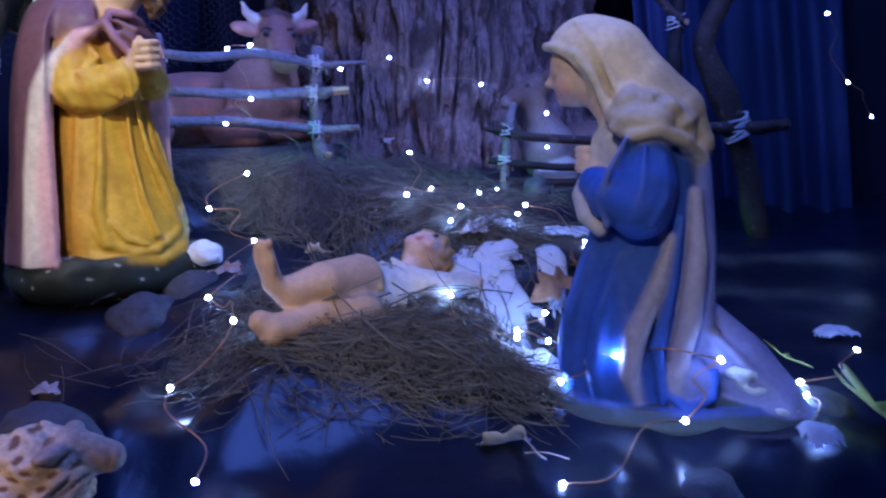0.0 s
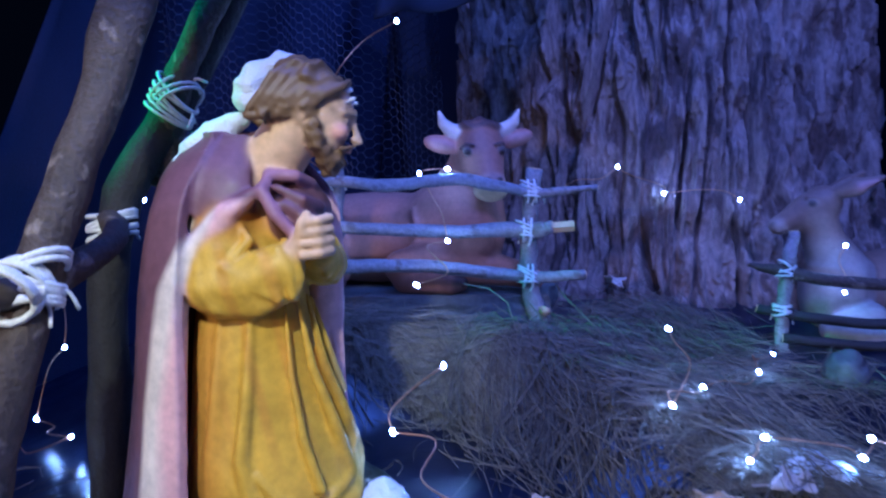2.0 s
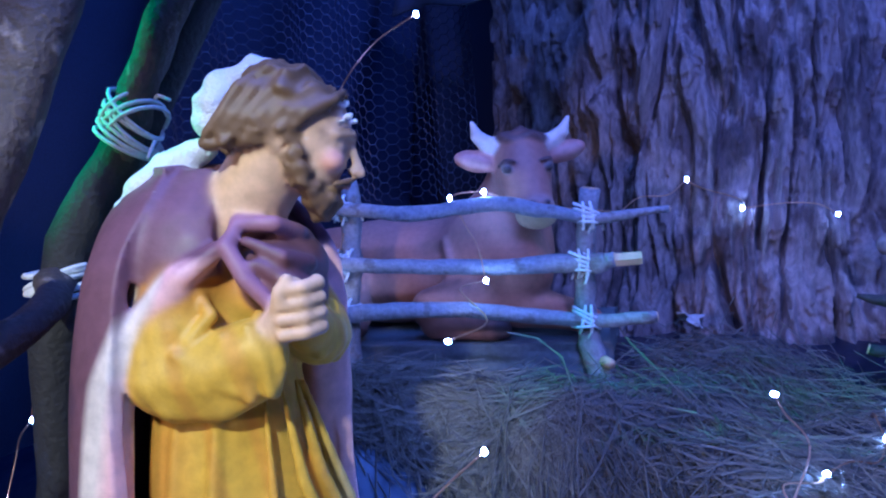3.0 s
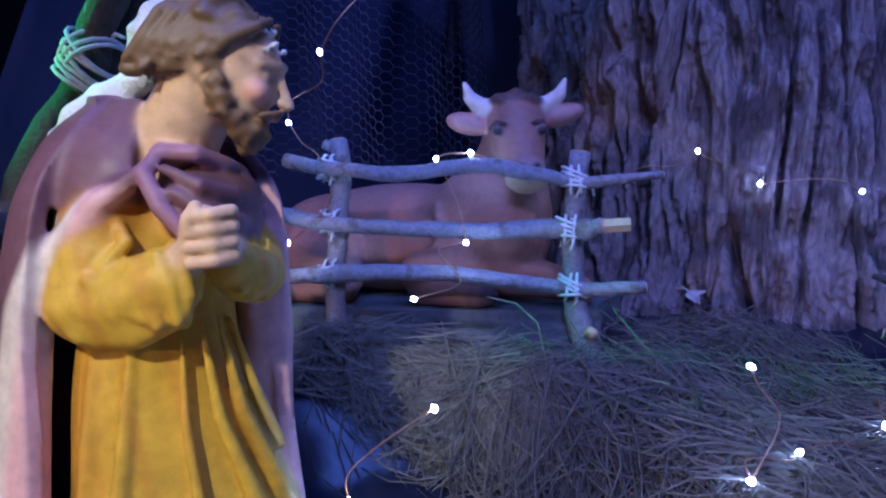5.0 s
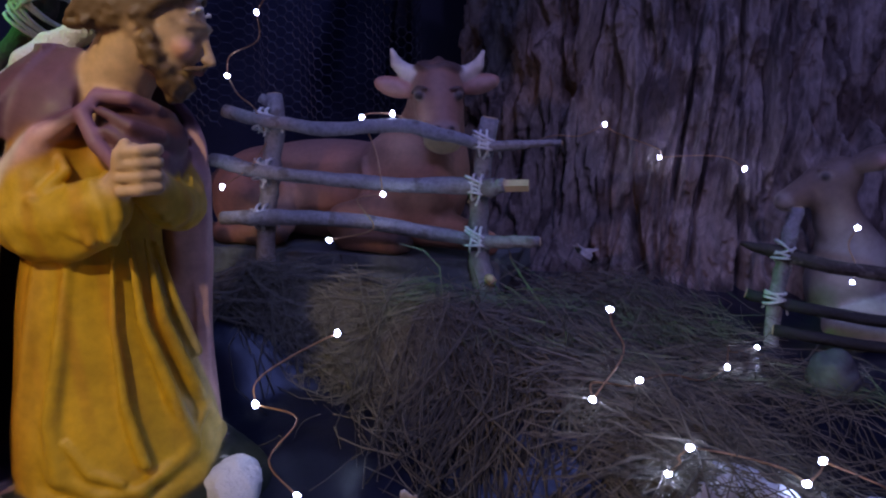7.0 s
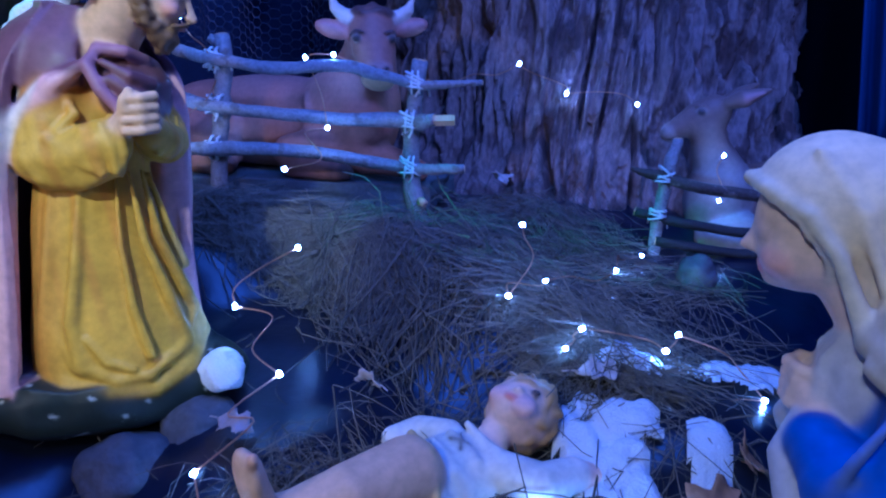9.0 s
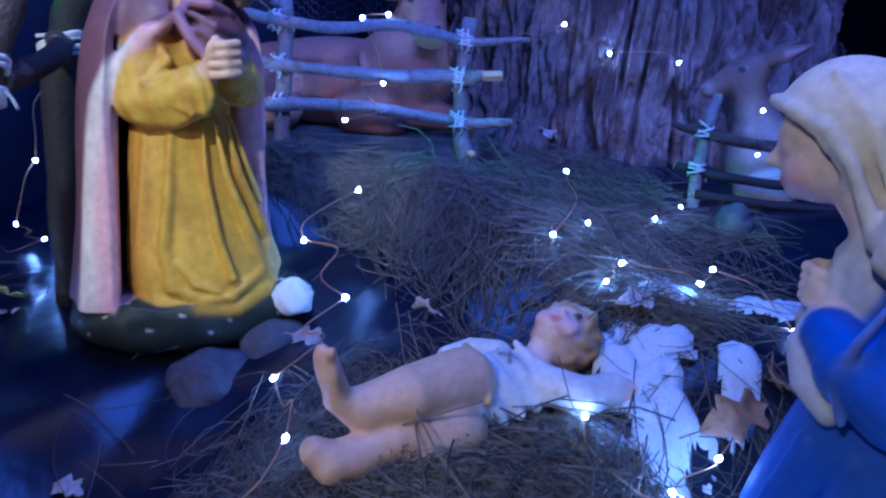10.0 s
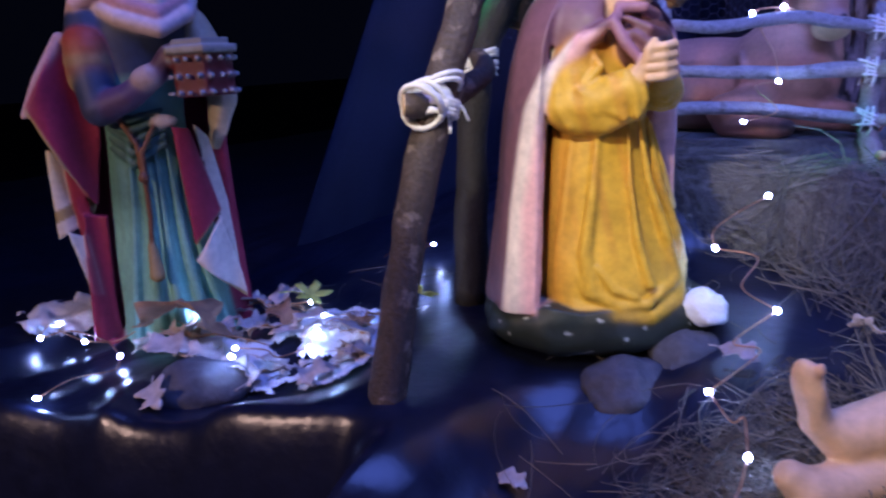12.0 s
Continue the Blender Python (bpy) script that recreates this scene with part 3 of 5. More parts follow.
# ---------- the statues (painted plaster) ----------
SKIN, SKIN_PALE, HAIR = (.64, .42, .25), (.76, .53, .40), (.15, .09, .045)
YELLOW, PINK, CREAM, PURPLE, MOSS = (.60, .36, .03), (.66, .38, .35), (.66, .60, .47), (.15, .070, .085), (.020, .027, .020)
BLUE, VEIL, DRESS = (.045, .095, .40), (.80, .63, .41), (.52, .46, .46)


def by_height(pairs):
    """Paint that changes with height: (z, colour) from low to high."""
    zs = [z for z, _ in pairs]
    return lambda p: np.stack([np.interp(p[:, 2], zs, [c[k] for _, c in pairs]) for k in range(3)], 1)


def panel(points, y0, thick, wave=0.0, count=60.0, lean=0.0):
    """A hanging piece of cloth: a convex outline (x, z), counter-clockwise, with soft vertical folds."""
    pts = np.array(points, np.float32)

    def f(p):
        d = np.full(len(p), -9.0, np.float32)
        for i in range(len(pts)):
            a, b = pts[i], pts[(i + 1) % len(pts)]
            e = (b - a) / np.linalg.norm(b - a)
            d = np.maximum(d, (p[:, 0] - a[0]) * e[1] - (p[:, 2] - a[1]) * e[0])
        mid = y0 + wave * np.sin(p[:, 0] * count + p[:, 2] * 9) + lean * (p[:, 0] - pts[:, 0].mean())
        return np.maximum(d, np.abs(p[:, 1] - mid) - thick)
    return f


def edged(inner, edge, a, b, width):
    """Paint with a border along the line a-b in x and z."""
    a, b = np.array(a), np.array(b)
    e = (b - a) / np.linalg.norm(b - a)

    def f(p):
        d = np.abs((p[:, 0] - a[0]) * e[1] - (p[:, 2] - a[1]) * e[0])
        k = np.clip((width - d) / .0015, 0, 1)[:, None]
        return np.array(inner)[None] * (1 - k) + np.array(edge)[None] * k
    return f


def praying_man():
    """Kneeling, front towards (.56, -.83), the head turned further round to +x."""
    s = []
    add = lambda f, c, k=.006: s.append((f, c, k))
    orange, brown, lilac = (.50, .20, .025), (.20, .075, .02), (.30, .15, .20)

    # rock that he kneels on
    def rock_paint(p):
        k = np.clip((np.sin(p[:, 0:1] * 160 + 2 * np.sin(p[:, 1:2] * 90)) * np.sin(p[:, 2:3] * 210 + p[:, 0:1] * 60 + p[:, 1:2] * 130) - .90) / .06, 0, 1)
        return np.array(MOSS)[None] * (1 - k) + np.array((.34, .36, .33))[None] * k
    add(wavy(robe([(-.014, .006, .004, .078, .060), (.002, .006, .002, .108, .080), (.026, .002, .002, .110, .084), (.040, .0, .0, .096, .078)]), .002, .012), rock_paint, .004)
    add(wavy(ball((.086, -.022, .012), (.034, .038, .020)), .0015, .01), rock_paint, .012)

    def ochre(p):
        # worn yellow, fold shade painted in orange: streaks, left side, top; right side paler
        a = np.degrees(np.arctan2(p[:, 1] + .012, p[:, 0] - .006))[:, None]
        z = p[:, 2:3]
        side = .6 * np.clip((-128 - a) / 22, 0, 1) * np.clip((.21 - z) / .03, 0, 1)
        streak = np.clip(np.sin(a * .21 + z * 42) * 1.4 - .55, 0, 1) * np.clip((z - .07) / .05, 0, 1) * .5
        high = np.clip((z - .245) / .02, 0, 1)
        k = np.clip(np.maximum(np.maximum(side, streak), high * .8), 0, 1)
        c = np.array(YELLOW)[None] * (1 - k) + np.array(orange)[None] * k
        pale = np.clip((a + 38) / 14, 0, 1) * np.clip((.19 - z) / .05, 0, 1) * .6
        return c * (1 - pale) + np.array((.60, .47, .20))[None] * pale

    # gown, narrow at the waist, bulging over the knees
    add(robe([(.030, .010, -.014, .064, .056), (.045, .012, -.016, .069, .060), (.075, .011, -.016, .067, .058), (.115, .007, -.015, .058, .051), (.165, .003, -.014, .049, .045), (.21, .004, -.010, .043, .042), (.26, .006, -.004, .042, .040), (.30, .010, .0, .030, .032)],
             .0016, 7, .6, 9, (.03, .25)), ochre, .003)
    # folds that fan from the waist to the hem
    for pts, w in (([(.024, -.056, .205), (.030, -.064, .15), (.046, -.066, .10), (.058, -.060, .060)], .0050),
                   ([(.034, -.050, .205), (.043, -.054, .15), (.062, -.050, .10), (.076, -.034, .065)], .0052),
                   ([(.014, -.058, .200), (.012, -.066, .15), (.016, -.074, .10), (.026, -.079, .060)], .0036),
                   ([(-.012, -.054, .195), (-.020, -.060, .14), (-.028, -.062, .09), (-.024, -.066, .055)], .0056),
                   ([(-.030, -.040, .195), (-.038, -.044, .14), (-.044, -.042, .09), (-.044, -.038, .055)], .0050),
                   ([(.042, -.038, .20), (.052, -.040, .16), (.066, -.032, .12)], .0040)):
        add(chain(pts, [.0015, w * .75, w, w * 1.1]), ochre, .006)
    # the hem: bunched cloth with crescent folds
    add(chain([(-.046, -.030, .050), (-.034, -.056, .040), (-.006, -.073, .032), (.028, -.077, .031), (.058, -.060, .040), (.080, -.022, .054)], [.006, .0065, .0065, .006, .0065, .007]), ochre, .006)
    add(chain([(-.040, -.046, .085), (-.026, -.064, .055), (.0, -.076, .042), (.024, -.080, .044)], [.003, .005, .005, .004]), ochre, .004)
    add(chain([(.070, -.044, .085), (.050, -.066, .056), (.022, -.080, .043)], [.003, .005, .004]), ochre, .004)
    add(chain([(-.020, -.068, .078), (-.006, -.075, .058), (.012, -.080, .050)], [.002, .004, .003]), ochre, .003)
    # cloak: a shell, open in front
    outer = robe([(.036, -.012, .002, .090, .076), (.08, -.009, .003, .085, .076), (.13, -.006, .002, .080, .074), (.21, -.001, .0, .076, .070), (.26, .005, .0, .072, .064), (.285, .006, .0, .064, .058), (.305, .006, .004, .050, .050), (.328, .008, .006, .030, .036)], .0028, 7, 1.1, 5, (.03, .33))

    def cloak_paint(p):
        a = np.degrees(np.arctan2(p[:, 1:2], p[:, 0:1]))
        z = p[:, 2:3]
        border = np.interp(z, [.04, .13, .22, .27], [-163, -166, -156, -138])
        near = np.clip((a - border) / 5, 0, 1) * (a < 0)
        far = np.clip((62 - a) / 6, 0, 1) * (a >= 0)
        k = np.clip(near + far, 0, 1) * np.clip((.283 - z) / .006, 0, 1)
        cream = np.clip((border + 17 - a) / 6, 0, 1) * (a < 0) * .8
        lining = np.array(PINK)[None] * (1 - cream) + np.array(CREAM)[None] * cream
        return lining * k + np.array(PURPLE)[None] * (1 - k)
    opening = sector(.002, 0, -77, 67)
    add(meet(cut(shell(outer, .0045), opening), lambda p: .036 - p[:, 2]), cloak_paint, .001)
    add(cut(robe([(.272, .004, .004, .062, .056), (.285, .004, .004, .060, .055), (.305, .004, .006, .048, .048), (.330, .008, .008, .026, .032)]), sector(.01, 0, -54, 52)), PURPLE, .006)
    # turned-out near edge, from the collar over the upper arm and down
    add(chain([(.002, -.056, .288), (-.022, -.050, .272), (-.043, -.036, .246), (-.058, -.028, .212), (-.064, -.032, .16), (-.069, -.035, .10), (-.072, -.036, .05)], [.004, .0065, .008, .0085, .009, .009, .008]), cloak_paint, .006)
    add(chain([(-.014, -.040, .288), (-.040, -.024, .262), (-.060, -.014, .22), (-.070, -.018, .15), (-.080, -.018, .05)], [.004, .006, .007, .0075, .008]), CREAM, .009)
    # far edge
    add(chain([(.066, .0, .262), (.076, -.006, .242), (.078, .0, .18), (.072, .006, .12), (.064, .012, .075)], [.006, .007, .006, .006, .004]), PINK, .006)
    add(chain([(.058, -.012, .205), (.062, .0, .15), (.060, .008, .09)], [.004, .006, .004]), PINK, .006)
    add(chain([(.062, -.002, .245), (.066, .002, .19), (.063, .008, .13), (.060, .012, .10)], [.015, .016, .013, .008]), PINK, .004)
    # rounded back and shoulders
    add(ball((-.010, .008, .284), (.046, .046, .040), (0, 20, 0)), PURPLE, .012)
    for q in range(4):
        add(chain([(-.004 - q * .010, -.040 + q * .008, .300 - q * .006), (-.026 - q * .008, -.034 + q * .010, .278 - q * .008), (-.040 - q * .007, -.022 + q * .010, .250 - q * .010)], [.002, .0035, .003]), PURPLE, .006)
    # cowl: deep collar with a rolled lip, drooping to the clasped palms
    add(ball((.035, -.022, .274), (.033, .032, .023), (0, 18, -20)), PURPLE, .006)
    add(ball((.026, -.052, .266), (.017, .017, .020)), PURPLE, .008)
    add(chain([(.010, -.050, .297), (.001, -.058, .286), (.008, -.066, .268), (.020, -.071, .252)], [.004, .0048, .005, .004]), lilac, .002)
    add(chain([(.010, -.050, .297), (.028, -.056, .296), (.044, -.044, .290), (.056, -.020, .286)], [.004, .005, .005, .004]), lilac, .004)
    for pts in ([(.012, -.060, .288), (.028, -.068, .278), (.046, -.054, .272), (.060, -.022, .268)], [(.014, -.066, .276), (.030, -.071, .264), (.047, -.056, .258), (.061, -.018, .258)], [(.022, -.064, .262), (.040, -.064, .252), (.056, -.040, .250), (.067, -.006, .262)]):
        add(chain(pts, [.003, .0048, .0050, .004]), PURPLE, .0045)
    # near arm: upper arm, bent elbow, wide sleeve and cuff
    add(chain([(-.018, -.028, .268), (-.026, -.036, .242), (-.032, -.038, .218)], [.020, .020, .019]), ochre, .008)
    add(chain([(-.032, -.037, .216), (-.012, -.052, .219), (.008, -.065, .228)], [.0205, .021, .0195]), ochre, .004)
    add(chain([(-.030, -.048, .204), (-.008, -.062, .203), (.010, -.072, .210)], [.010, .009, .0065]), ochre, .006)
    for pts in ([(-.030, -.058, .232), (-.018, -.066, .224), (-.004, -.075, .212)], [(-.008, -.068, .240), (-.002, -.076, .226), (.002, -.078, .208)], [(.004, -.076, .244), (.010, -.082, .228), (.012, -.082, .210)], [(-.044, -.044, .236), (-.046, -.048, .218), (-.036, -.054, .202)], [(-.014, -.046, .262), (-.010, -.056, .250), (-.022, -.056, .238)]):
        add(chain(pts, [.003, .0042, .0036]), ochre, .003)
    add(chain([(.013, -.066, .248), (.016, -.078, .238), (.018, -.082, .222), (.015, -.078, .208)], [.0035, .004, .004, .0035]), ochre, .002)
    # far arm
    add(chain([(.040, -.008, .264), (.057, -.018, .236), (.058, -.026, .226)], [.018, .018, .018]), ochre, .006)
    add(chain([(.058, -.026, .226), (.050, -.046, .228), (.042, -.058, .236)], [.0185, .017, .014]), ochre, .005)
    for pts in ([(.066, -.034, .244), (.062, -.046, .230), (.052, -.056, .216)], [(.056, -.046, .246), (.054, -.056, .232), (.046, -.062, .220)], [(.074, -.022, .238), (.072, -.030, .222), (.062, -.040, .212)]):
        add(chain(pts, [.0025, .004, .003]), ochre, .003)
    # clasped palms: stacked fingers, one thumb up
    add(limb((.012, -.068, .232), (.022, -.078, .246), .0095, .009), SKIN, .003)
    add(limb((.044, -.058, .238), (.038, -.072, .248), .009, .008), SKIN, .003)
    add(ball((.029, -.079, .252), (.0105, .011, .0165)), SKIN, .003)
    for i in range(4):
        z = .239 + i * .0078
        add(chain([(.020, -.086, z), (.031, -.0905, z + .001), (.041, -.086, z + .002), (.043, -.076, z + .002)], [.0036, .0040, .0041, .0038]), SKIN, .0006)
    add(chain([(.020, -.082, .252), (.020, -.086, .260), (.024, -.087, .268)], [.0048, .0044, .0036]), SKIN, .0012)
    # head, bent forward and turned aside
    tilt = Euler((0, radians(21), radians(-24))).to_matrix()
    sc = .75

    def o(x, y, z):
        return tuple(tilt @ (Vector((x - .034, y, z - .352)) * sc) + Vector((.037, -.042, .334)))

    def hb(x, y, z, r, ang=0):
        return ball(o(x, y, z), tuple(q * sc for q in r), np.array(tilt @ Euler((0, radians(ang), 0)).to_matrix()))

    def hc(points, radii):
        return chain([o(*q) for q in points], [r * sc for r in radii])
    add(limb((.010, -.014, .288), o(.034, 0, .354), .025, .022), SKIN, .006)
    add(hb(.050, 0, .374, (.034, .0275, .036), 10), SKIN, .004)
    add(hb(.066, 0, .356, (.019, .0195, .026), 8), SKIN, .006)
    add(hc([(.0835, 0, .380), (.0915, 0, .367), (.0985, 0, .3575)], [.0024, .0034, .0040]), SKIN, .003)
    add(hb(.0925, .0, .3570, (.0042, .0062, .0030)), SKIN, .003)
    add(hc([(.074, -.020, .3795), (.0840, -.008, .3835), (.0850, 0, .3815), (.0840, .008, .3835), (.074, .020, .3795)], [.0030, .0038, .0034, .0038, .0030]), SKIN, .003)
    for sy in (-1, 1):
        add(hb(.0795, sy * .0115, .3720, (.0040, .0060, .0030)), (.55, .38, .27), .001)
        add(hc([(.0825, sy * .0070, .3712), (.0825, sy * .0115, .3708), (.0790, sy * .0165, .3716)], [.0009, .0011, .0009]), (.10, .06, .04), .0004)
        add(hc([(.0855, sy * .006, .3855), (.0825, sy * .0135, .3865), (.0755, sy * .020, .3825)], [.0012, .0014, .0010]), HAIR, .0008)
        add(hb(.0765, sy * .0155, .3605, (.009, .0085, .008)), (.66, .34, .24), .004)
        add(hb(.036, sy * .0300, .364, (.007, .004, .011)), SKIN, .002)
    # hair in combed waves, curls over the ears and nape
    add(wavy(hb(.034, 0, .394, (.040, .0335, .027), 14), .0020, .0034), HAIR, .002)
    add(wavy(hb(.018, 0, .372, (.025, .034, .031)), .0022, .0034, 1), HAIR, .003)
    for sy in (-1, 1):
        for i in range(7):
            u = i / 6
            add(hc([(.070 - .060 * u, sy * (.010 + .012 * u), .412 - .004 * u), (.066 - .066 * u, sy * (.023 + .008 * u), .403 - .012 * u), (.052 - .058 * u, sy * (.031 + .003 * u), .389 - .022 * u), (.044 - .056 * u, sy * (.032 + .002 * u), .374 - .022 * u)], [.0030, .0046, .0048, .0036]), HAIR, .0016)
        for i in range(6):
            add(wavy(hb(.040 - i * .0095, sy * (.0315 - .002 * (i % 2)), .372 - i * .0050, (.0075, .0055, .0080)), .0016, .0024, i), HAIR, .0014)
        # beard along the jaw
        add(wavy(hc([(.046, sy * .0270, .366), (.056, sy * .0235, .346), (.070, sy * .013, .333)], [.0050, .0085, .0095]), .0018, .0026, 3), HAIR, .002)
        for i in range(5):
            add(wavy(hb(.050 + i * .0065, sy * (.0285 - .0040 * i), .352 - i * .0052, (.0060, .0050, .0066)), .0014, .0022, i + 2), HAIR, .0012)
        add(hc([(.0945, sy * .001, .3515), (.0910, sy * .007, .3490), (.083, sy * .0135, .3440)], [.0022, .0026, .0024]), HAIR, .001)
    add(wavy(hb(.077, 0, .330, (.0135, .0140, .0165), 18), .0020, .0028, 4), HAIR, .003)
    for i in range(4):
        add(wavy(hb(.0850 - .003 * abs(i - 1.5), -.009 + i * .006, .324, (.0050, .0045, .0075)), .0014, .0022, i), HAIR, .0012)
    add(hb(.0915, 0, .3445, (.0038, .0062, .0020)), (.48, .20, .17), .001)
    # bare plaster where the paint has chipped off
    chip = (.74, .73, .68)
    for x, y, z, r in ((.0795, -.013, .3960, .0030), (.0770, -.019, .3915, .0022), (.0840, .002, .3950, .0028), (.0740, -.008, .4050, .0026), (.0790, .012, .3950, .0022)):
        add(wavy(hb(x, y, z, (r * .8, r * 1.5, r * .8)), .0010, .0020, x * 900), chip, .0006)
    return s


MAN_AT = pose(-.386, .752, .303, 0, 0, 45.86)
sculpt("statue_of_kneeling_man", praying_man(), .0019, WORN, MAN_AT,
       label="plaster statue of a praying man in yellow gown and purple cloak", category="statue")


def praying_woman():
    """Kneeling, front towards -x; the mantle trails behind towards +x."""
    s = []
    add = lambda f, c, k=.006: s.append((f, c, k))
    lilac, tan, stone = (.36, .31, .38), (.50, .40, .28), (.060, .075, .070)
    # base plate
    add(wavy(robe([(-.016, .010, -.004, .118, .066), (-.008, .010, -.004, .136, .082), (.004, .010, -.004, .138, .084), (.013, .008, -.003, .124, .072)]), .0014, .014), stone, .004)
    add(wavy(ball((.100, -.026, -.004), (.052, .052, .014)), .0014, .012), stone, .014)
    # skirt and mantle
    def cloth(p):
        k = np.clip(np.sin(np.degrees(np.arctan2(p[:, 1:2], p[:, 0:1])) * .13 + p[:, 2:3] * 26) * 2.2 - 1.5, 0, 1) * np.clip((p[:, 0:1] + .02) / .02, 0, 1) * .55
        return np.array(BLUE)[None] * (1 - k) + np.array(lilac)[None] * k
    add(robe([(.006, -.008, .0, .066, .062), (.03, -.010, 0, .071, .066), (.065, -.011, 0, .070, .064), (.11, -.006, 0, .063, .060), (.15, .0, 0, .056, .055), (.20, .008, 0, .046, .050), (.24, .010, 0, .040, .046), (.272, .004, 0, .028, .034)], .0024, 7, .3, 7, (.02, .24)), cloth, .004)
    for sy in (-1, 1):
        # long folds from the waist; grey lining turned out between them
        add(chain([(.026, sy * .050, .168), (.014, sy * .060, .125), (-.004, sy * .066, .082), (-.010, sy * .066, .045), (-.002, sy * .064, .018)], [.003, .0080, .0105, .0085, .004]), lilac, .0025)
        add(chain([(.034, sy * .046, .184), (.026, sy * .058, .125), (.014, sy * .066, .070), (.020, sy * .064, .022)], [.003, .0050, .0062, .005]), BLUE, .003)
        add(chain([(.046, sy * .034, .205), (.048, sy * .046, .150), (.042, sy * .054, .095), (.030, sy * .062, .045), (.030, sy * .060, .020)], [.006, .0095, .0105, .0090, .006]), lilac, .004)
        add(chain([(.052, sy * .018, .230), (.056, sy * .026, .160), (.055, sy * .032, .100), (.050, sy * .040, .060)], [.008, .0095, .0095, .008]), by_height([(.08, (.22, .22, .42)), (.2, (.14, .16, .42))]), .005)
        add(chain([(-.020, sy * .050, .150), (-.036, sy * .058, .100), (-.042, sy * .060, .050), (-.036, sy * .058, .018)], [.003, .0065, .0075, .006]), BLUE, .006)
        add(chain([(-.046, sy * .034, .150), (-.066, sy * .042, .090), (-.068, sy * .044, .040)], [.003, .006, .006]), BLUE, .007)
    add(chain([(-.072, -.030, .012), (-.050, -.058, .008), (-.010, -.070, .008), (.040, -.070, .010), (.090, -.056, .008), (.135, -.036, .004)], [.006, .007, .006, .006, .0055, .005]), (.075, .11, .40), .006)
    # a foot under the cloth, and the trailing hem
    add(ball((.044, -.052, .034), (.019, .016, .023)), (.20, .20, .40), .004)
    add(chain([(.022, -.064, .030), (.040, -.070, .016), (.062, -.062, .026), (.064, -.052, .046)], [.004, .0045, .0045, .004]), BLUE, .003)
    add(chain([(.046, -.004, .078), (.082, -.014, .046), (.118, -.028, .014), (.142, -.036, .000)], [.030, .032, .026, .012]), (.25, .25, .44), .010)
    for q in range(4):
        add(chain([(.052 + q * .006, -.036 + q * .012, .088 - q * .004), (.086 + q * .008, -.046 + q * .014, .056), (.128 + q * .005, -.050 + q * .014, .014)], [.002, .0045, .003]), (.30, .29, .46), .005)
    add(limb((.052, -.036, .086), (.066, -.040, .080), .007, .004), (.10, .08, .09), .004)
    for sy in (-1, 1):
        # arm: a broad hanging sleeve with a pale cuff
        add(chain([(.004, sy * .038, .250), (.004, sy * .052, .215), (-.002, sy * .056, .196)], [.020, .0265, .0270]), BLUE, .006)
        add(chain([(-.002, sy * .056, .196), (-.026, sy * .048, .205), (-.042, sy * .030, .216)], [.0265, .0225, .0150]), BLUE, .006)
        # sleeve fold in lighter blue, a highlight painted along its ridge
        add(chain([(-.014, sy * .066, .256), (-.028, sy * .068, .228), (-.036, sy * .064, .204), (-.030, sy * .066, .180)], [.0020, .0032, .0032, .0028]), (.14, .18, .46), .003)
        add(chain([(.018, sy * .062, .240), (.020, sy * .074, .205), (.008, sy * .080, .182)], [.002, .0032, .0030]), BLUE, .005)
        add(chain([(.002, sy * .066, .250), (.0, sy * .078, .215), (-.010, sy * .080, .186)], [.002, .0030, .0030]), BLUE, .005)
        add(chain([(-.050, sy * .018, .222), (-.056, sy * .026, .204), (-.050, sy * .036, .186), (-.036, sy * .046, .174)], [.0065, .0080, .0085, .007]), DRESS, .003)
        add(limb((-.040, sy * .018, .222), (-.050, sy * .007, .238), .0090, .0085), SKIN_PALE, .003)
        for i in range(4):
            add(chain([(-.044 - i * .002, sy * .013, .243 - i * .0060), (-.054 - i * .001, sy * .011, .246 - i * .0060), (-.060, -sy * .002, .246 - i * .0060)], [.0036, .0038, .0034]), SKIN_PALE, .0007)
    add(ball((-.022, 0, .246), (.024, .030, .034)), DRESS, .008)
    for q in (-.014, -.005, .006, .015):
        add(chain([(-.030, q * .8, .275), (-.044, q, .255), (-.044, q * 1.2, .235)], [.002, .003, .003]), DRESS, .003)
    # neck and bowed head
    add(limb((-.016, 0, .266), (-.040, 0, .300), .018, .017), SKIN_PALE, .005)
    add(ball((-.058, 0, .320), (.0275, .0235, .034), (0, -14, 0)), SKIN_PALE, .004)
    add(ball((-.064, 0, .302), (.0140, .0155, .0135)), SKIN_PALE, .008)
    add(chain([(-.0805, 0, .3225), (-.0860, 0, .3130), (-.0885, 0, .3080)], [.0020, .0026, .0031]), SKIN_PALE, .003)
    add(ball((-.0830, 0, .3065), (.0034, .0052, .0026)), SKIN_PALE, .003)
    add(ball((-.0725, 0, .2925), (.0062, .0070, .0052)), SKIN_PALE, .005)
    for sy in (-1, 1):
        add(ball((-.0775, sy * .0100, .3165), (.0040, .0054, .0030)), (.66, .42, .31), .0015)
        add(chain([(-.0805, sy * .0060, .3150), (-.0808, sy * .0100, .3143), (-.0775, sy * .0145, .3150)], [.0007, .0009, .0007]), (.12, .07, .05), .0004)
        add(chain([(-.0815, sy * .0050, .3240), (-.0800, sy * .0110, .3255), (-.0750, sy * .0165, .3235)], [.0008, .0010, .0008]), (.34, .19, .11), .0008)
        add(ball((-.070, sy * .0120, .3050), (.009, .009, .009)), (.76, .42, .35), .006)
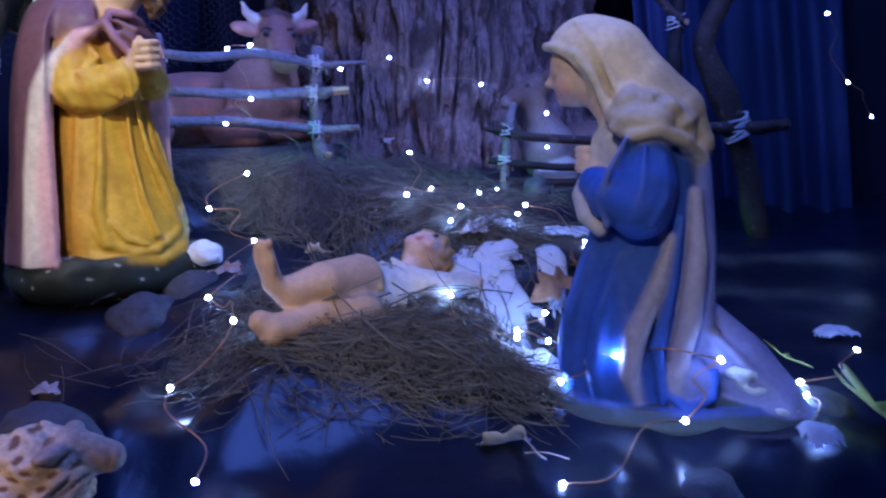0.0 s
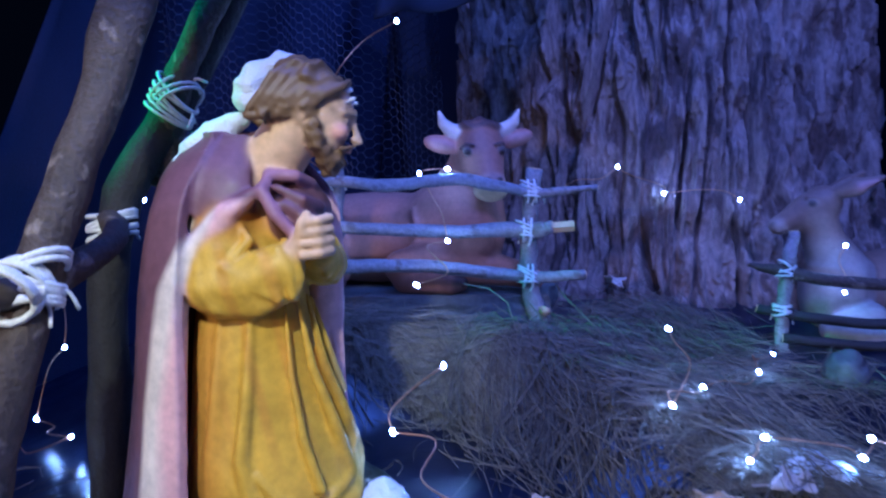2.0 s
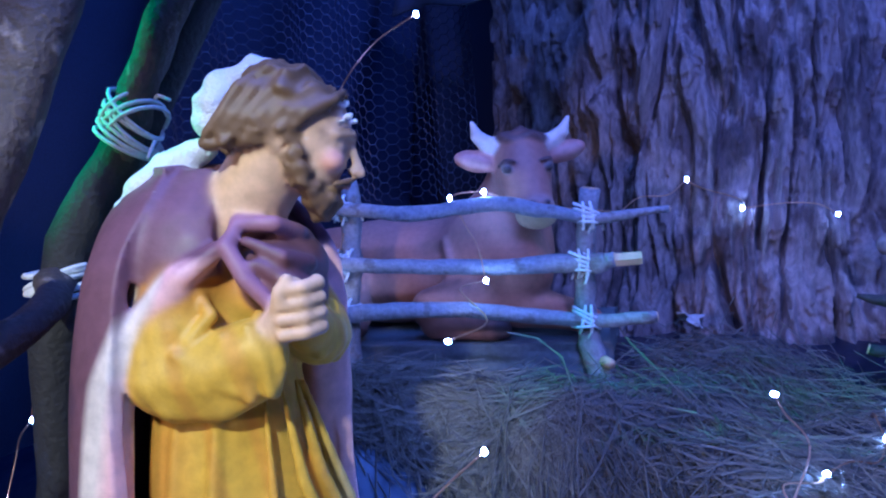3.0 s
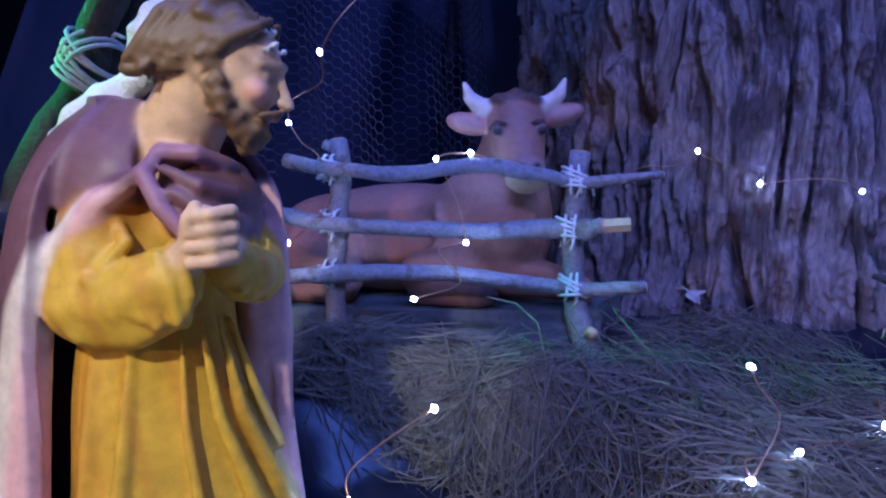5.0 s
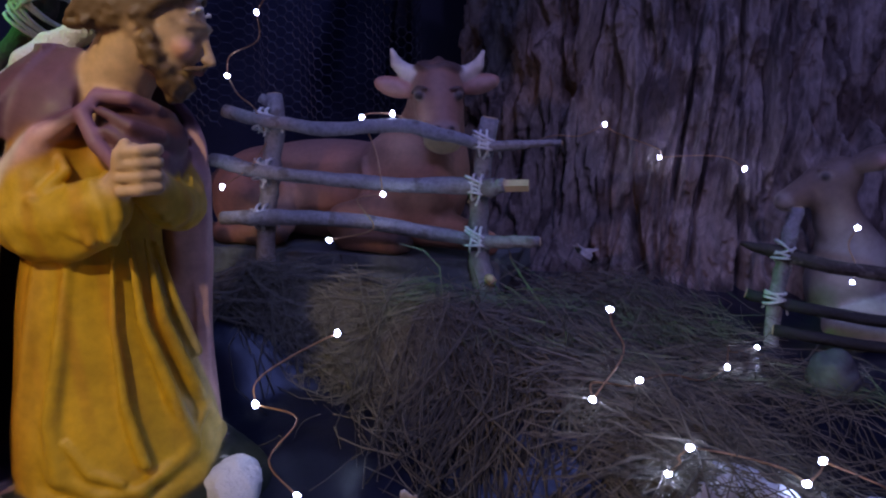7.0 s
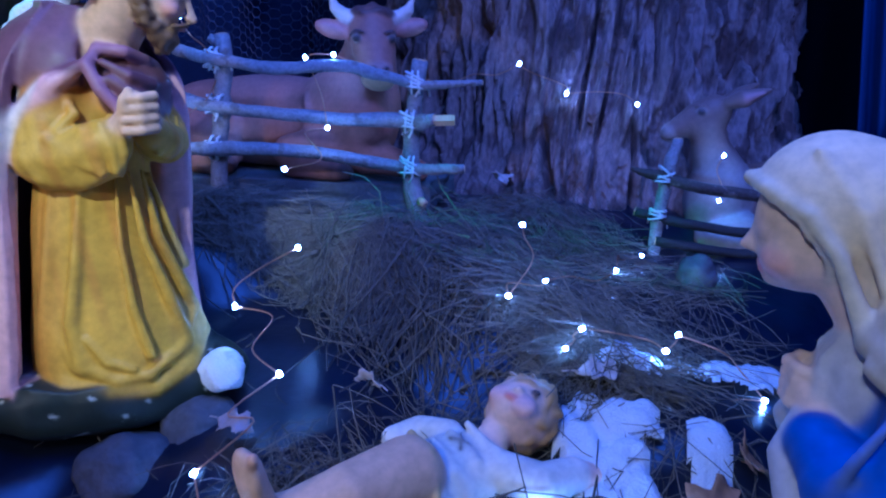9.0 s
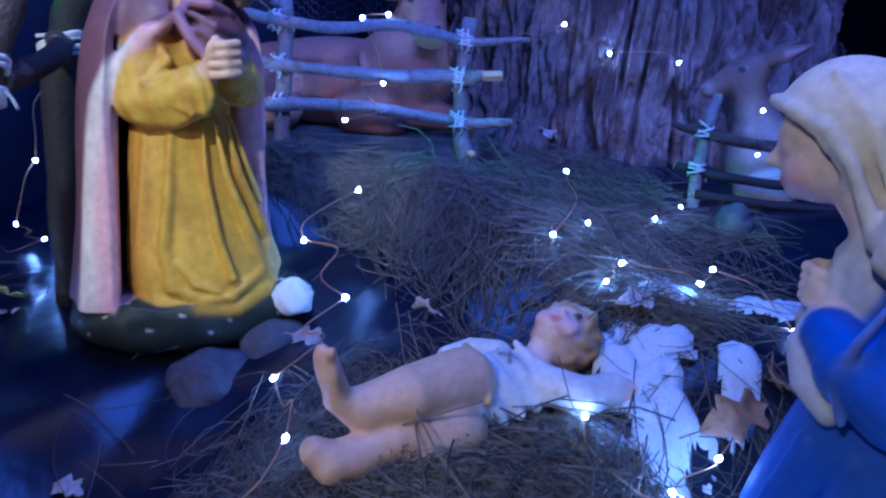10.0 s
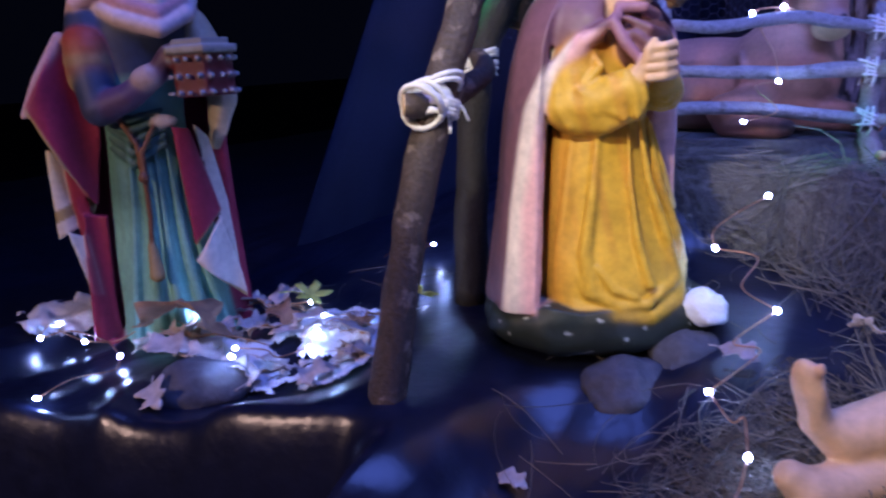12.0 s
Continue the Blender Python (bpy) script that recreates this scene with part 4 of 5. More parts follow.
    add(chain([(-.0790, -.0050, .2985), (-.0810, 0, .2993), (-.0790, .0050, .2985)], [.0014, .0020, .0014]), (.58, .20, .18), .001)
    add(chain([(-.0780, -.0040, .2957), (-.0797, 0, .2957), (-.0780, .0040, .2957)], [.0014, .0019, .0014]), (.58, .20, .18), .001)
    # veil: a close cap with a rolled edge round the face, falling in folds to the shoulders
    face = ball((-.082, 0, .304), (.040, .042, .036), (0, -34, 0))
    add(cut(ball((-.050, 0, .331), (.0400, .0335, .0395), (0, -10, 0)), face), VEIL, .003)
    add(chain([(-.028, 0, .330), (-.014, 0, .312), (-.002, 0, .288)], [.034, .033, .034]), VEIL, .008)
    for sy in (-1, 1):
        add(chain([(-.090, 0, .344), (-.081, sy * .020, .342), (-.060, sy * .0325, .332), (-.044, sy * .0345, .312), (-.034, sy * .034, .290), (-.028, sy * .034, .274)], [.0030, .0032, .0034, .0038, .0048, .0045]), (.72, .60, .42), .004)
        for q in range(4):
            add(chain([(-.060 + q * .010, sy * (.022 - q * .004), .362 - q * .001), (-.038 + q * .009, sy * (.033 - q * .003), .335 - q * .001), (-.024 + q * .009, sy * (.036 - q * .003), .302), (-.014 + q * .010, sy * (.038 - q * .003), .278)], [.0018, .0032, .0036, .003]), VEIL, .004)
        # crumpled shoulder cape with a scalloped hem
        add(chain([(-.022, sy * .036, .276), (-.010, sy * .048, .270), (.010, sy * .050, .268)], [.010, .014, .014]), tan, .006)
        add(chain([(-.024, sy * .046, .266), (-.008, sy * .060, .258), (.014, sy * .059, .262), (.034, sy * .046, .252), (.050, sy * .020, .236)], [.0055, .0065, .0068, .0068, .007]), tan, .003)
        for a, b, c in ((-.012, .036, .286), (.004, .040, .282), (.020, .036, .276), (.034, .028, .266)):
            add(wavy(ball((a, sy * b, c), (.012, .014, .015)), .0014, .0050, a * 300), tan, .009)
    add(chain([(.002, 0, .296), (.026, 0, .276), (.044, 0, .248), (.048, 0, .234)], [.032, .030, .020, .009]), tan, .008)
    return s


WOMAN_AT = pose(.198, .630, .196, 0, 0, -13.5)
sculpt("statue_of_kneeling_woman", praying_woman(), .0020, PLASTER, WOMAN_AT,
       label="plaster statue of a praying woman in blue mantle and cream veil", category="statue")


def infant():
    """Lying on its back; feet towards -x, head towards +x."""
    s = []
    add = lambda f, c, k=.006: s.append((f, c, k))
    white = (.66, .62, .54)
    add(robe([(.0, 0, 0, .01, .01), (.002, 0, 0, .01, .01)]), SKIN_PALE, 0)
    add(ball((.045, .002, .024), (.052, .036, .026)), white, .006)
    add(ball((-.008, .0, .026), (.036, .034, .026)), white, .010)
    for i in range(4):
        add(chain([(.020 + i * .018, -.034, .014), (.012 + i * .02, -.022, .042), (.02 + i * .018, .01, .052)], [.004, .0045, .003]), white, .006)
    # swaddling over the hips; shade of the folds between the legs painted brown
    add(chain([(-.020, -.030, .020), (-.05, -.030, .014), (-.085, -.022, .010)], [.020, .018, .010]), (.50, .36, .22), .008)
    # raised leg with the foot up
    add(chain([(.0, -.006, .048), (-.055, -.012, .058), (-.088, -.004, .058)], [.027, .022, .016]), SKIN, .006)
    add(chain([(-.090, -.004, .052), (-.108, .0, .070), (-.113, .0, .100)], [.014, .0105, .0075]), SKIN, .006)
    add(ball((-.114, .0, .095), (.0075, .0132, .020), (0, -8, 0)), SKIN, .004)
    for i in range(5):
        add(ball((-.1145, -.0100 + i * .0048, .111 - i * .0016), (.0034, .0026, .0050 - i * .0004)), (.66, .40, .26), .0006)
        add(ball((-.1170, -.0100 + i * .0048, .1075 - i * .0016), (.0012, .0022, .0022)), (.16, .08, .05), .0003)
    for pts in ([(.046, -.012, .0515), (.062, .004, .0520)], [(.050, .004, .0525), (.058, -.010, .0515)]):
        add(chain(pts, [.0010, .0010]), (.16, .14, .12), .0003)
    add(chain([(.004, -.034, .040), (.012, -.018, .066), (.014, .006, .070)], [.0030, .0034, .0030]), (.52, .40, .18), .002)
    add(chain([(.090, -.016, .030), (.094, -.008, .046), (.094, .010, .046)], [.0022, .0024, .0022]), (.42, .34, .20), .001)
    # lower leg, the sole turned out
    add(chain([(-.03, -.022, .026), (-.075, -.016, .030), (-.105, -.014, .028)], [.022, .018, .014]), SKIN, .006)
    add(chain([(-.105, -.014, .028), (-.122, -.012, .030), (-.132, -.006, .040)], [.015, .016, .011]), SKIN, .006)
    # arms
    add(chain([(.070, -.028, .030), (.088, -.055, .022), (.118, -.060, .020)], [.016, .017, .014]), white, .006)
    add(chain([(.118, -.060, .020), (.138, -.068, .014), (.150, -.078, .008)], [.012, .010, .007]), SKIN_PALE, .004)
    add(chain([(.070, .030, .034), (.062, .055, .030), (.040, .062, .030)], [.014, .014, .011]), white, .006)
    # neck and head
    add(limb((.085, 0, .032), (.104, 0, .042), .014, .014), SKIN_PALE, .004)
    add(ball((.124, .0, .046), (.029, .027, .030)), SKIN_PALE, .004)
    add(ball((.112, -.006, .058), (.017, .019, .016)), SKIN_PALE, .006)
    add(ball((.111, -.010, .0755), (.0042, .0046, .0045)), SKIN_PALE, .004)
    for sy in (-1, 1):
        add(ball((.1225, -.008 + sy * .0105, .0725), (.0030, .0042, .0026)), (.06, .045, .05), .001)
        add(ball((.106, -.008 + sy * .013, .0675), (.009, .009, .007)), (.72, .45, .38), .006)
    add(ball((.1035, -.009, .0725), (.0026, .0055, .0024)), (.55, .18, .15), .001)
    hair = (.40, .24, .08)
    add(wavy(cut(ball((.130, .001, .044), (.031, .030, .032)), ball((.102, -.010, .072), (.026, .024, .028))), .0022, .0042, 1), hair, .002)
    return s


sculpt("infant_figure", infant(), .0019, PLASTER, pose(-.090, .688, .264, 0, -3, 55),
       label="painted plaster infant figure in a white shirt lying on hay", category="figurine")


def ox():
    s = []
    add = lambda f, c, k=.014: s.append((f, c, k))
    coat, dark, pale = (.42, .18, .11), (.10, .055, .045), (.60, .44, .24)

    def hide(p):
        k = np.clip((p[:, 2:3] - .085) / .05, 0, 1)
        j = np.clip(1 - np.abs(p[:, 0:1] + .06) / .05, 0, 1) * np.clip((.09 - p[:, 2:3]) / .03, 0, 1)
        c = np.array(coat)[None] * (1 - k) + np.array((.34, .18, .14))[None] * k
        return c * (1 - .55 * j) + np.array((.46, .34, .25))[None] * .55 * j
    add(ball((-.045, .01, .066), (.155, .068, .064)), hide)
    add(ball((-.150, .01, .058), (.066, .066, .058)), hide, .02)
    add(ball((.075, -.005, .075), (.068, .064, .075)), hide, .02)
    add(ball((.105, -.045, .070), (.038, .036, .062)), hide, .02)
    # head, turned to the front: x across it, y behind it
    cs, sn = math.cos(radians(24.3)), math.sin(radians(24.3))
    e = lambda x, y, z: (.955 * x * cs - (y - .042) * sn, .955 * x * sn + (y - .042) * cs, .13 + .955 * (z - .13))
    add(chain([e(.088, .020, .105), e(.095, -.024, .165)], [.050, .034]), hide, .02)
    add(chain([e(.096, -.044, .190), e(.097, -.060, .168), e(.100, -.078, .140)], [.0295, .0270, .0200]), (.33, .155, .105), .010)
    add(ball(e(.101, -.084, .128), (.0215, .019, .0145), (0, 0, 24)), pale, .004)
    add(ball(e(.101, -.090, .140), (.0170, .013, .0095), (0, 0, 24)), (.34, .20, .16), .004)
    for sx in (-1, 1):
        add(chain([e(.096 + sx * .022, -.044, .204), e(.096 + sx * .037, -.046, .208), e(.096 + sx * .048, -.050, .217), e(.096 + sx * .0535, -.054, .232)], [.0100, .0092, .0070, .0024]), (.66, .58, .50), .002)
        add(ball(e(.096 + sx * .050, -.046, .190 + (.005 if sx > 0 else 0)), (.0245, .0075, .0115), (0, -14 * sx, 24)), (.42, .20, .15), .004)
        add(ball(e(.096 + sx * .053, -.0515, .190 + (.005 if sx > 0 else 0)), (.0170, .0050, .0070), (0, -14 * sx, 24)), (.44, .25, .21), .002)
        add(ball(e(.096 + sx * .0225, -.0765, .179), (.0062, .0052, .0056)), (.34, .24, .19), .0012)
        add(ball(e(.096 + sx * .0228, -.0800, .1785), (.0046, .0036, .0044)), (.012, .010, .010), .0003)
        add(chain([e(.096 + sx * .015, -.080, .1865), e(.096 + sx * .024, -.078, .188), e(.096 + sx * .030, -.069, .182)], [.0024, .0028, .0020]), (.10, .05, .04), .002)
        add(ball(e(.101 + sx * .0085, -.1015, .142), (.0034, .0030, .0026)), (.04, .025, .025), .0004)
    add(wavy(ball(e(.096, -.046, .211), (.027, .020, .012), (0, 0, 24)), .002, .005), dark, .005)
    add(chain([e(.086, -.104, .1315), e(.101, -.1065, .1290), e(.116, -.104, .1315)], [.0010, .0012, .0010]), (.20, .11, .09), .0004)
    for q in range(3):
        add(chain([(.030 + q * .016, -.052, .105 - q * .012), (.040 + q * .018, -.064, .080 - q * .010), (.034 + q * .018, -.064, .055)], [.003, .005, .004]), hide, .008)
    add(chain([(-.100, -.052, .095), (-.070, -.062, .070), (-.066, -.066, .040)], [.004, .008, .006]), hide, .010)
    # folded legs
    add(chain([(.075, -.052, .045), (.020, -.078, .034), (.025, -.080, .018), (.085, -.082, .014)], [.028, .022, .017, .015]), hide, .006)
    add(chain([(.115, -.045, .030), (.165, -.055, .022), (.185, -.050, .014)], [.024, .017, .014]), hide, .008)
    add(chain([(-.135, -.045, .050), (-.075, -.072, .030), (-.085, -.078, .014), (-.15, -.075, .014)], [.045, .022, .016, .014]), hide, .008)
    add(limb((-.085, -.080, .015), (-.068, -.082, .014), .014, .012), dark, .003)
    add(limb((.085, -.084, .014), (.098, -.085, .013), .013, .011), dark, .003)
    add(chain([(-.205, .0, .085), (-.225, -.03, .05), (-.20, -.06, .02), (-.14, -.085, .010)], [.010, .008, .008, .010]), dark, .006)
    return s


sculpt("ox_statue", ox(), .0026, PLASTER, pose(-.392, 1.185, .448), label="painted brown ox statue with pale horns, lying on a slab", category="statue")


def donkey():
    s = []
    add = lambda f, c, k=.012: s.append((f, c, k))
    coat, pale, chest = (.22, .145, .11), (.40, .32, .26), (.40, .36, .33)
    add(ball((.105, .055, .060), (.125, .062, .060)), coat)
    add(ball((-.006, .015, .062), (.046, .046, .060)), by_height([(.02, chest), (.10, coat)]), .02)
    add(chain([(.002, .015, .090), (-.022, .005, .135), (-.030, .0, .165)], [.038, .027, .023]), by_height([(.08, chest), (.15, coat)]), .012)
    # head with a long muzzle, lid, nostril, and ears laid back
    add(chain([(-.024, .0, .187), (-.046, -.003, .178), (-.076, -.005, .160)], [.0245, .0215, .0135]), coat, .008)
    add(ball((-.036, -.004, .164), (.022, .018, .018)), coat, .008)
    add(ball((-.081, -.006, .157), (.0125, .0140, .0120)), pale, .005)
    add(chain([(-.090, -.010, .150), (-.078, -.018, .1485), (-.066, -.020, .152)], [.0010, .0012, .0010]), (.07, .04, .035), .0004)
    for sy in (-1, 1):
        add(ball((-.088, -.006 + sy * .008, .160), (.0026, .0024, .0026)), (.03, .02, .02), .0004)
        add(ball((-.041, sy * .0205, .1885), (.0078, .0050, .0066)), (.42, .33, .27), .002)
        add(ball((-.042, sy * .0240, .1880), (.0050, .0034, .0046)), (.02, .018, .018), .0004)
        add(chain([(-.050, sy * .0200, .1955), (-.040, sy * .0225, .1970), (-.032, sy * .0215, .1930)], [.0020, .0026, .0020]), coat, .0015)
    add(chain([(-.016, -.014, .198), (.010, -.026, .208), (.040, -.034, .220)], [.0075, .0125, .0030]), coat, .004)
    add(chain([(-.006, -.022, .200), (.012, -.034, .207), (.032, -.039, .216)], [.0030, .0072, .0020]), (.46, .26, .22), .001)
    add(chain([(-.012, .016, .202), (.012, .026, .212), (.034, .032, .226)], [.007, .011, .003]), coat, .004)
    add(chain([(.03, -.02, .03), (-.02, -.05, .022), (.03, -.06, .014)], [.024, .018, .014]), chest, .008)
    add(chain([(.16, -.0, .05), (.10, -.03, .022), (.16, -.04, .014)], [.04, .02, .014]), coat, .008)
    return s


sculpt("donkey_statue", donkey(), .0026, PLASTER, pose(.190, 1.318, .352), label="small painted grey-brown donkey statue lying by the fence", category="statue")


def king():
    """Standing, front towards -y."""
    s = []
    add = lambda f, c, k=.006: s.append((f, c, k))
    teal, wine, gold, white, dark = (.22, .48, .36), (.26, .022, .055), (.36, .27, .12), (.66, .60, .50), (.03, .045, .085)
    skin = (.075, .036, .045)

    # teal at the hem, darker from .15 up, dark blue above .315
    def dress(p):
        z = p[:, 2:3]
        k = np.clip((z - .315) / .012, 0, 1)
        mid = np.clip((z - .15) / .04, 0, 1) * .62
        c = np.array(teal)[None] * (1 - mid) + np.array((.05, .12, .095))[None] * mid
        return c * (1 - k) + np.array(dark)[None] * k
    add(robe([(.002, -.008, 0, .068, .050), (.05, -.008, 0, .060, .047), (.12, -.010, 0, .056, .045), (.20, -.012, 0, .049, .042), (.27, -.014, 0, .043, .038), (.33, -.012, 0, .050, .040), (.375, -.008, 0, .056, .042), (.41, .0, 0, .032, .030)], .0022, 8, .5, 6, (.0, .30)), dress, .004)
    # long folds that sweep to the hem
    for x0, x1, x2, w in ((-.034, -.050, -.060, .0050), (-.022, -.030, -.034, .0060), (-.008, -.010, -.006, .0056), (.004, .010, .022, .0060), (.014, .026, .044, .0054)):
        y = lambda x: -.044 * math.sqrt(max(.05, 1 - ((x + .008) / .066) ** 2))
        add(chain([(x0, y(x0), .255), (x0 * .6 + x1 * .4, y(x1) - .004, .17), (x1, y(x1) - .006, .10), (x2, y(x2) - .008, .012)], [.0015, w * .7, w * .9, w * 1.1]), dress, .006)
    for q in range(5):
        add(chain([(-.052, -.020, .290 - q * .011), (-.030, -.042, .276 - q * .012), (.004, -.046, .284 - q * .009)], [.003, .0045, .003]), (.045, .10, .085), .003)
    add(ball((.006, -.048, .272), (.014, .008, .007)), (.55, .50, .42), .003)
    # knotted cord with a tassel
    add(chain([(-.044, -.038, .285), (-.026, -.050, .250), (-.024, -.054, .215)], [.0028, .003, .0034]), (.16, .07, .03), .001)
    add(chain([(-.004, -.050, .272), (-.022, -.055, .240), (-.024, -.057, .17), (-.027, -.060, .14)], [.0028, .003, .003, .003]), (.16, .07, .03), .001)
    add(ball((-.024, -.058, .214), (.006, .005, .006)), (.16, .07, .03), .001)
    add(chain([(-.027, -.061, .138), (-.026, -.063, .106)], [.0045, .0085]), gold, .002)
    # cloak behind, wine red
    outer = robe([(.01, -.012, .012, .078, .046), (.12, -.016, .012, .080, .048), (.22, -.018, .010, .082, .048), (.30, -.014, .008, .080, .048), (.36, -.008, .004, .074, .046), (.395, .0, .0, .050, .040)], .003, 7, .9, 5, (.0, .40))
    add(cut(shell(outer, .004), sector(0, 0, -90, 84)), wine, .003)
    # wing of the cloak thrown over the arm, with a gold border, and its white lining below
    wing = edged(wine, gold, (-.132, .287), (-.084, .172), .0085)
    add(panel([(-.132, .287), (-.106, .236), (-.080, .170), (-.064, .250), (-.050, .365), (-.086, .366)], -.012, .006, .006, 95, .30), wing, .003)
    add(chain([(-.086, -.010, .366), (-.112, -.020, .325), (-.130, -.026, .288)], [.006, .005, .004]), (.52, .34, .30), .003)
    add(panel([(-.124, .148), (-.084, .168), (-.080, .185), (-.106, .245), (-.120, .250)], .002, .004, .004, 140, .2), edged(white, gold, (-.128, .172), (-.082, .190), .007), .001)
    add(panel([(-.106, .026), (-.080, .028), (-.070, .170), (-.094, .175)], -.010, .006, .005, 150, .2), wine, .003)
    add(panel([(-.100, .090), (-.090, .085), (-.094, .15), (-.112, .16)], -.016, .003, .003, 140, .2), white, .001)
    # open front: a wine-red triangle with a gold hem, white lining turned out along its edge
    add(panel([(.018, .130), (.052, .166), (.030, .262), (.012, .266)], -.050, .005, .004, 110, .35), edged(wine, gold, (.014, .118), (.056, .158), .0095), .002)
    add(panel([(.016, .114), (.046, .080), (.070, .056), (.066, .090), (.050, .160)], -.048, .0045, .005, 120, .35), edged(white, gold, (.012, .104), (.074, .050), .0075), .001)
    add(panel([(.034, .268), (.050, .160), (.066, .085), (.062, .175), (.050, .250)], -.036, .0045, .004, 110, .5), white, .002)
    # arms: dark sleeves with a red and gold band, and a pale hanging sleeve
    add(chain([(-.056, -.010, .378), (-.060, -.026, .335), (-.056, -.042, .290)], [.022, .022, .018]), dark, .006)
    add(chain([(-.056, -.042, .290), (-.026, -.060, .300), (.006, -.068, .322)], [.0165, .0145, .0115]), (.085, .05, .10), .005)
    for z, c, r in ((.352, (.30, .05, .03), .0238), (.343, gold, .0245), (.334, (.30, .05, .03), .0240), (.326, gold, .0240)):
        add(limb((-.0595, -.022, z + .003), (-.0597, -.024, z - .003), r, r), c, .001)
    add(limb((-.008, -.067, .316), (-.002, -.069, .319), .0135, .0135), (.40, .30, .26), .001)
    add(chain([(.006, -.068, .324), (.020, -.072, .340), (.030, -.074, .346)], [.010, .011, .008]), skin, .003)
    for i in range(4):
        add(chain([(.016 + i * .003, -.078, .338 - i * .004), (.028 + i * .003, -.084, .344 - i * .005), (.036 + i * .002, -.082, .338 - i * .005)], [.0036, .0038, .0032]), (.20, .05, .05), .0008)
    add(chain([(.050, .0, .372), (.070, -.012, .330), (.072, -.018, .290), (.058, -.016, .240)], [.020, .019, .017, .007]), (.36, .31, .20), .006)
    for q in range(3):
        add(chain([(.068 + q * .006, -.028, .35), (.074 + q * .005, -.034 + q * .004, .30), (.060 + q * .005, -.024, .25)], [.002, .004, .002]), (.50, .44, .32), .004)
    # six-sided casket with rows of beads
    hexagon = lambda r: (lambda p: np.maximum(np.maximum(np.abs(p[:, 0] - .052), np.abs((p[:, 0] - .052) * .5 + (p[:, 1] + .070) * .866)), np.abs((p[:, 0] - .052) * .5 - (p[:, 1] + .070) * .866)) - r)
    level = lambda f, z, h: (lambda p: np.maximum(f(p), np.abs(p[:, 2] - z) - h))
    add(level(hexagon(.030), .318, .022), (.12, .016, .018), .001)
    add(level(hexagon(.036), .344, .004), (.30, .29, .24), .001)
    add(level(hexagon(.028), .350, .005), (.22, .21, .17), .001)
    for z in (.300, .317, .334):
        for i in range(18):
            a = 2 * math.pi * i / 18
            add(ball((.052 + .035 * math.cos(a), -.070 + .035 * math.sin(a), z), .0031), (.30, .30, .31), .0008)
    # striped scarf wound round the neck
    for k, (pts, c) in enumerate((([(-.050, -.012, .400), (-.024, -.040, .382), (.014, -.050, .368), (.044, -.030, .384), (.052, 0, .400)], (.62, .50, .48)), ([(-.046, -.008, .412), (-.018, -.038, .396), (.014, -.046, .383), (.040, -.026, .398)], (.50, .27, .28)), ([(-.042, -.006, .424), (-.014, -.034, .410), (.014, -.042, .398), (.038, -.022, .412)], (.64, .54, .50)), ([(-.070, .0, .385), (-.062, -.020, .398), (-.040, -.030, .412)], (.58, .40, .40)))):
        add(chain(pts, [.008, .010, .010, .009]), c, .002)
    add(limb((.0, 0, .40), (.004, -.010, .45), .026, .022), skin, .005)
    add(ball((.006, -.016, .474), (.031, .036, .042)), skin, .005)
    add(ball((.006, -.008, .500), (.042, .042, .026)), white, .004)
    for sx in (-1, 1):
        add(ball((-.010 + sx * .044, -.050, .004), (.017, .026, .011)), (.10, .055, .05), .004)
    add(robe([(-.010, -.006, -.008, .092, .068), (-.003, -.006, -.008, .096, .072), (.004, -.006, -.008, .086, .062)]), (.06, .07, .06), .003)
    return s


sculpt("statue_of_king", king(), .0023, PLASTER, pose(-.848, .590, .252, 0, 0, 59.27),
       label="plaster king statue in teal gown and wine-red cloak holding a casket", category="statue")


def sheep():
    s = []
    add = lambda f, c, k=.010: s.append((f, c, k))
    wool = (.84, .64, .40)
    dash = lambda p: np.sin(p[:, 0] / .0030 + 1.4 * np.sin(p[:, 2] / .004)) * np.sin(p[:, 2] / .0016 + 1.2 * np.sin(p[:, 0] / .006) + 1.1 * np.sin(p[:, 1] / .006))

    def fleece(p):
        k = np.clip((dash(p) - .35) / .3, 0, 1)[:, None]
        return np.array((.26, .13, .055))[None] * k + np.array(wool)[None] * (1 - k)
    tufts = lambda f: wavy(lambda p: f(p) + .0014 * np.clip(dash(p), -.4, 1), .0016, .0055)
    add(tufts(ball((-.004, 0, .044), (.066, .044, .044))), fleece)
    add(tufts(ball((.030, .0, .066), (.036, .033, .034))), fleece)
    add(chain([(.052, .004, .080), (.074, .012, .070)], [.016, .011]), (.50, .38, .26), .006)
    for sy in (-1, 1):
        add(ball((.050, sy * .020, .088), (.007, .013, .005), (0, 0, 20 * sy)), (.45, .33, .24), .003)
        add(chain([(.03, sy * .03, .014), (.07, sy * .03, .010)], [.012, .008]), (.45, .33, .22), .005)
    return s


sculpt("sheep_statue", sheep(), .0015, FLEECE, pose(-.292, .375, .182, 0, 0, 8), label="small painted sheep statue with ridged cream fleece", category="statue")


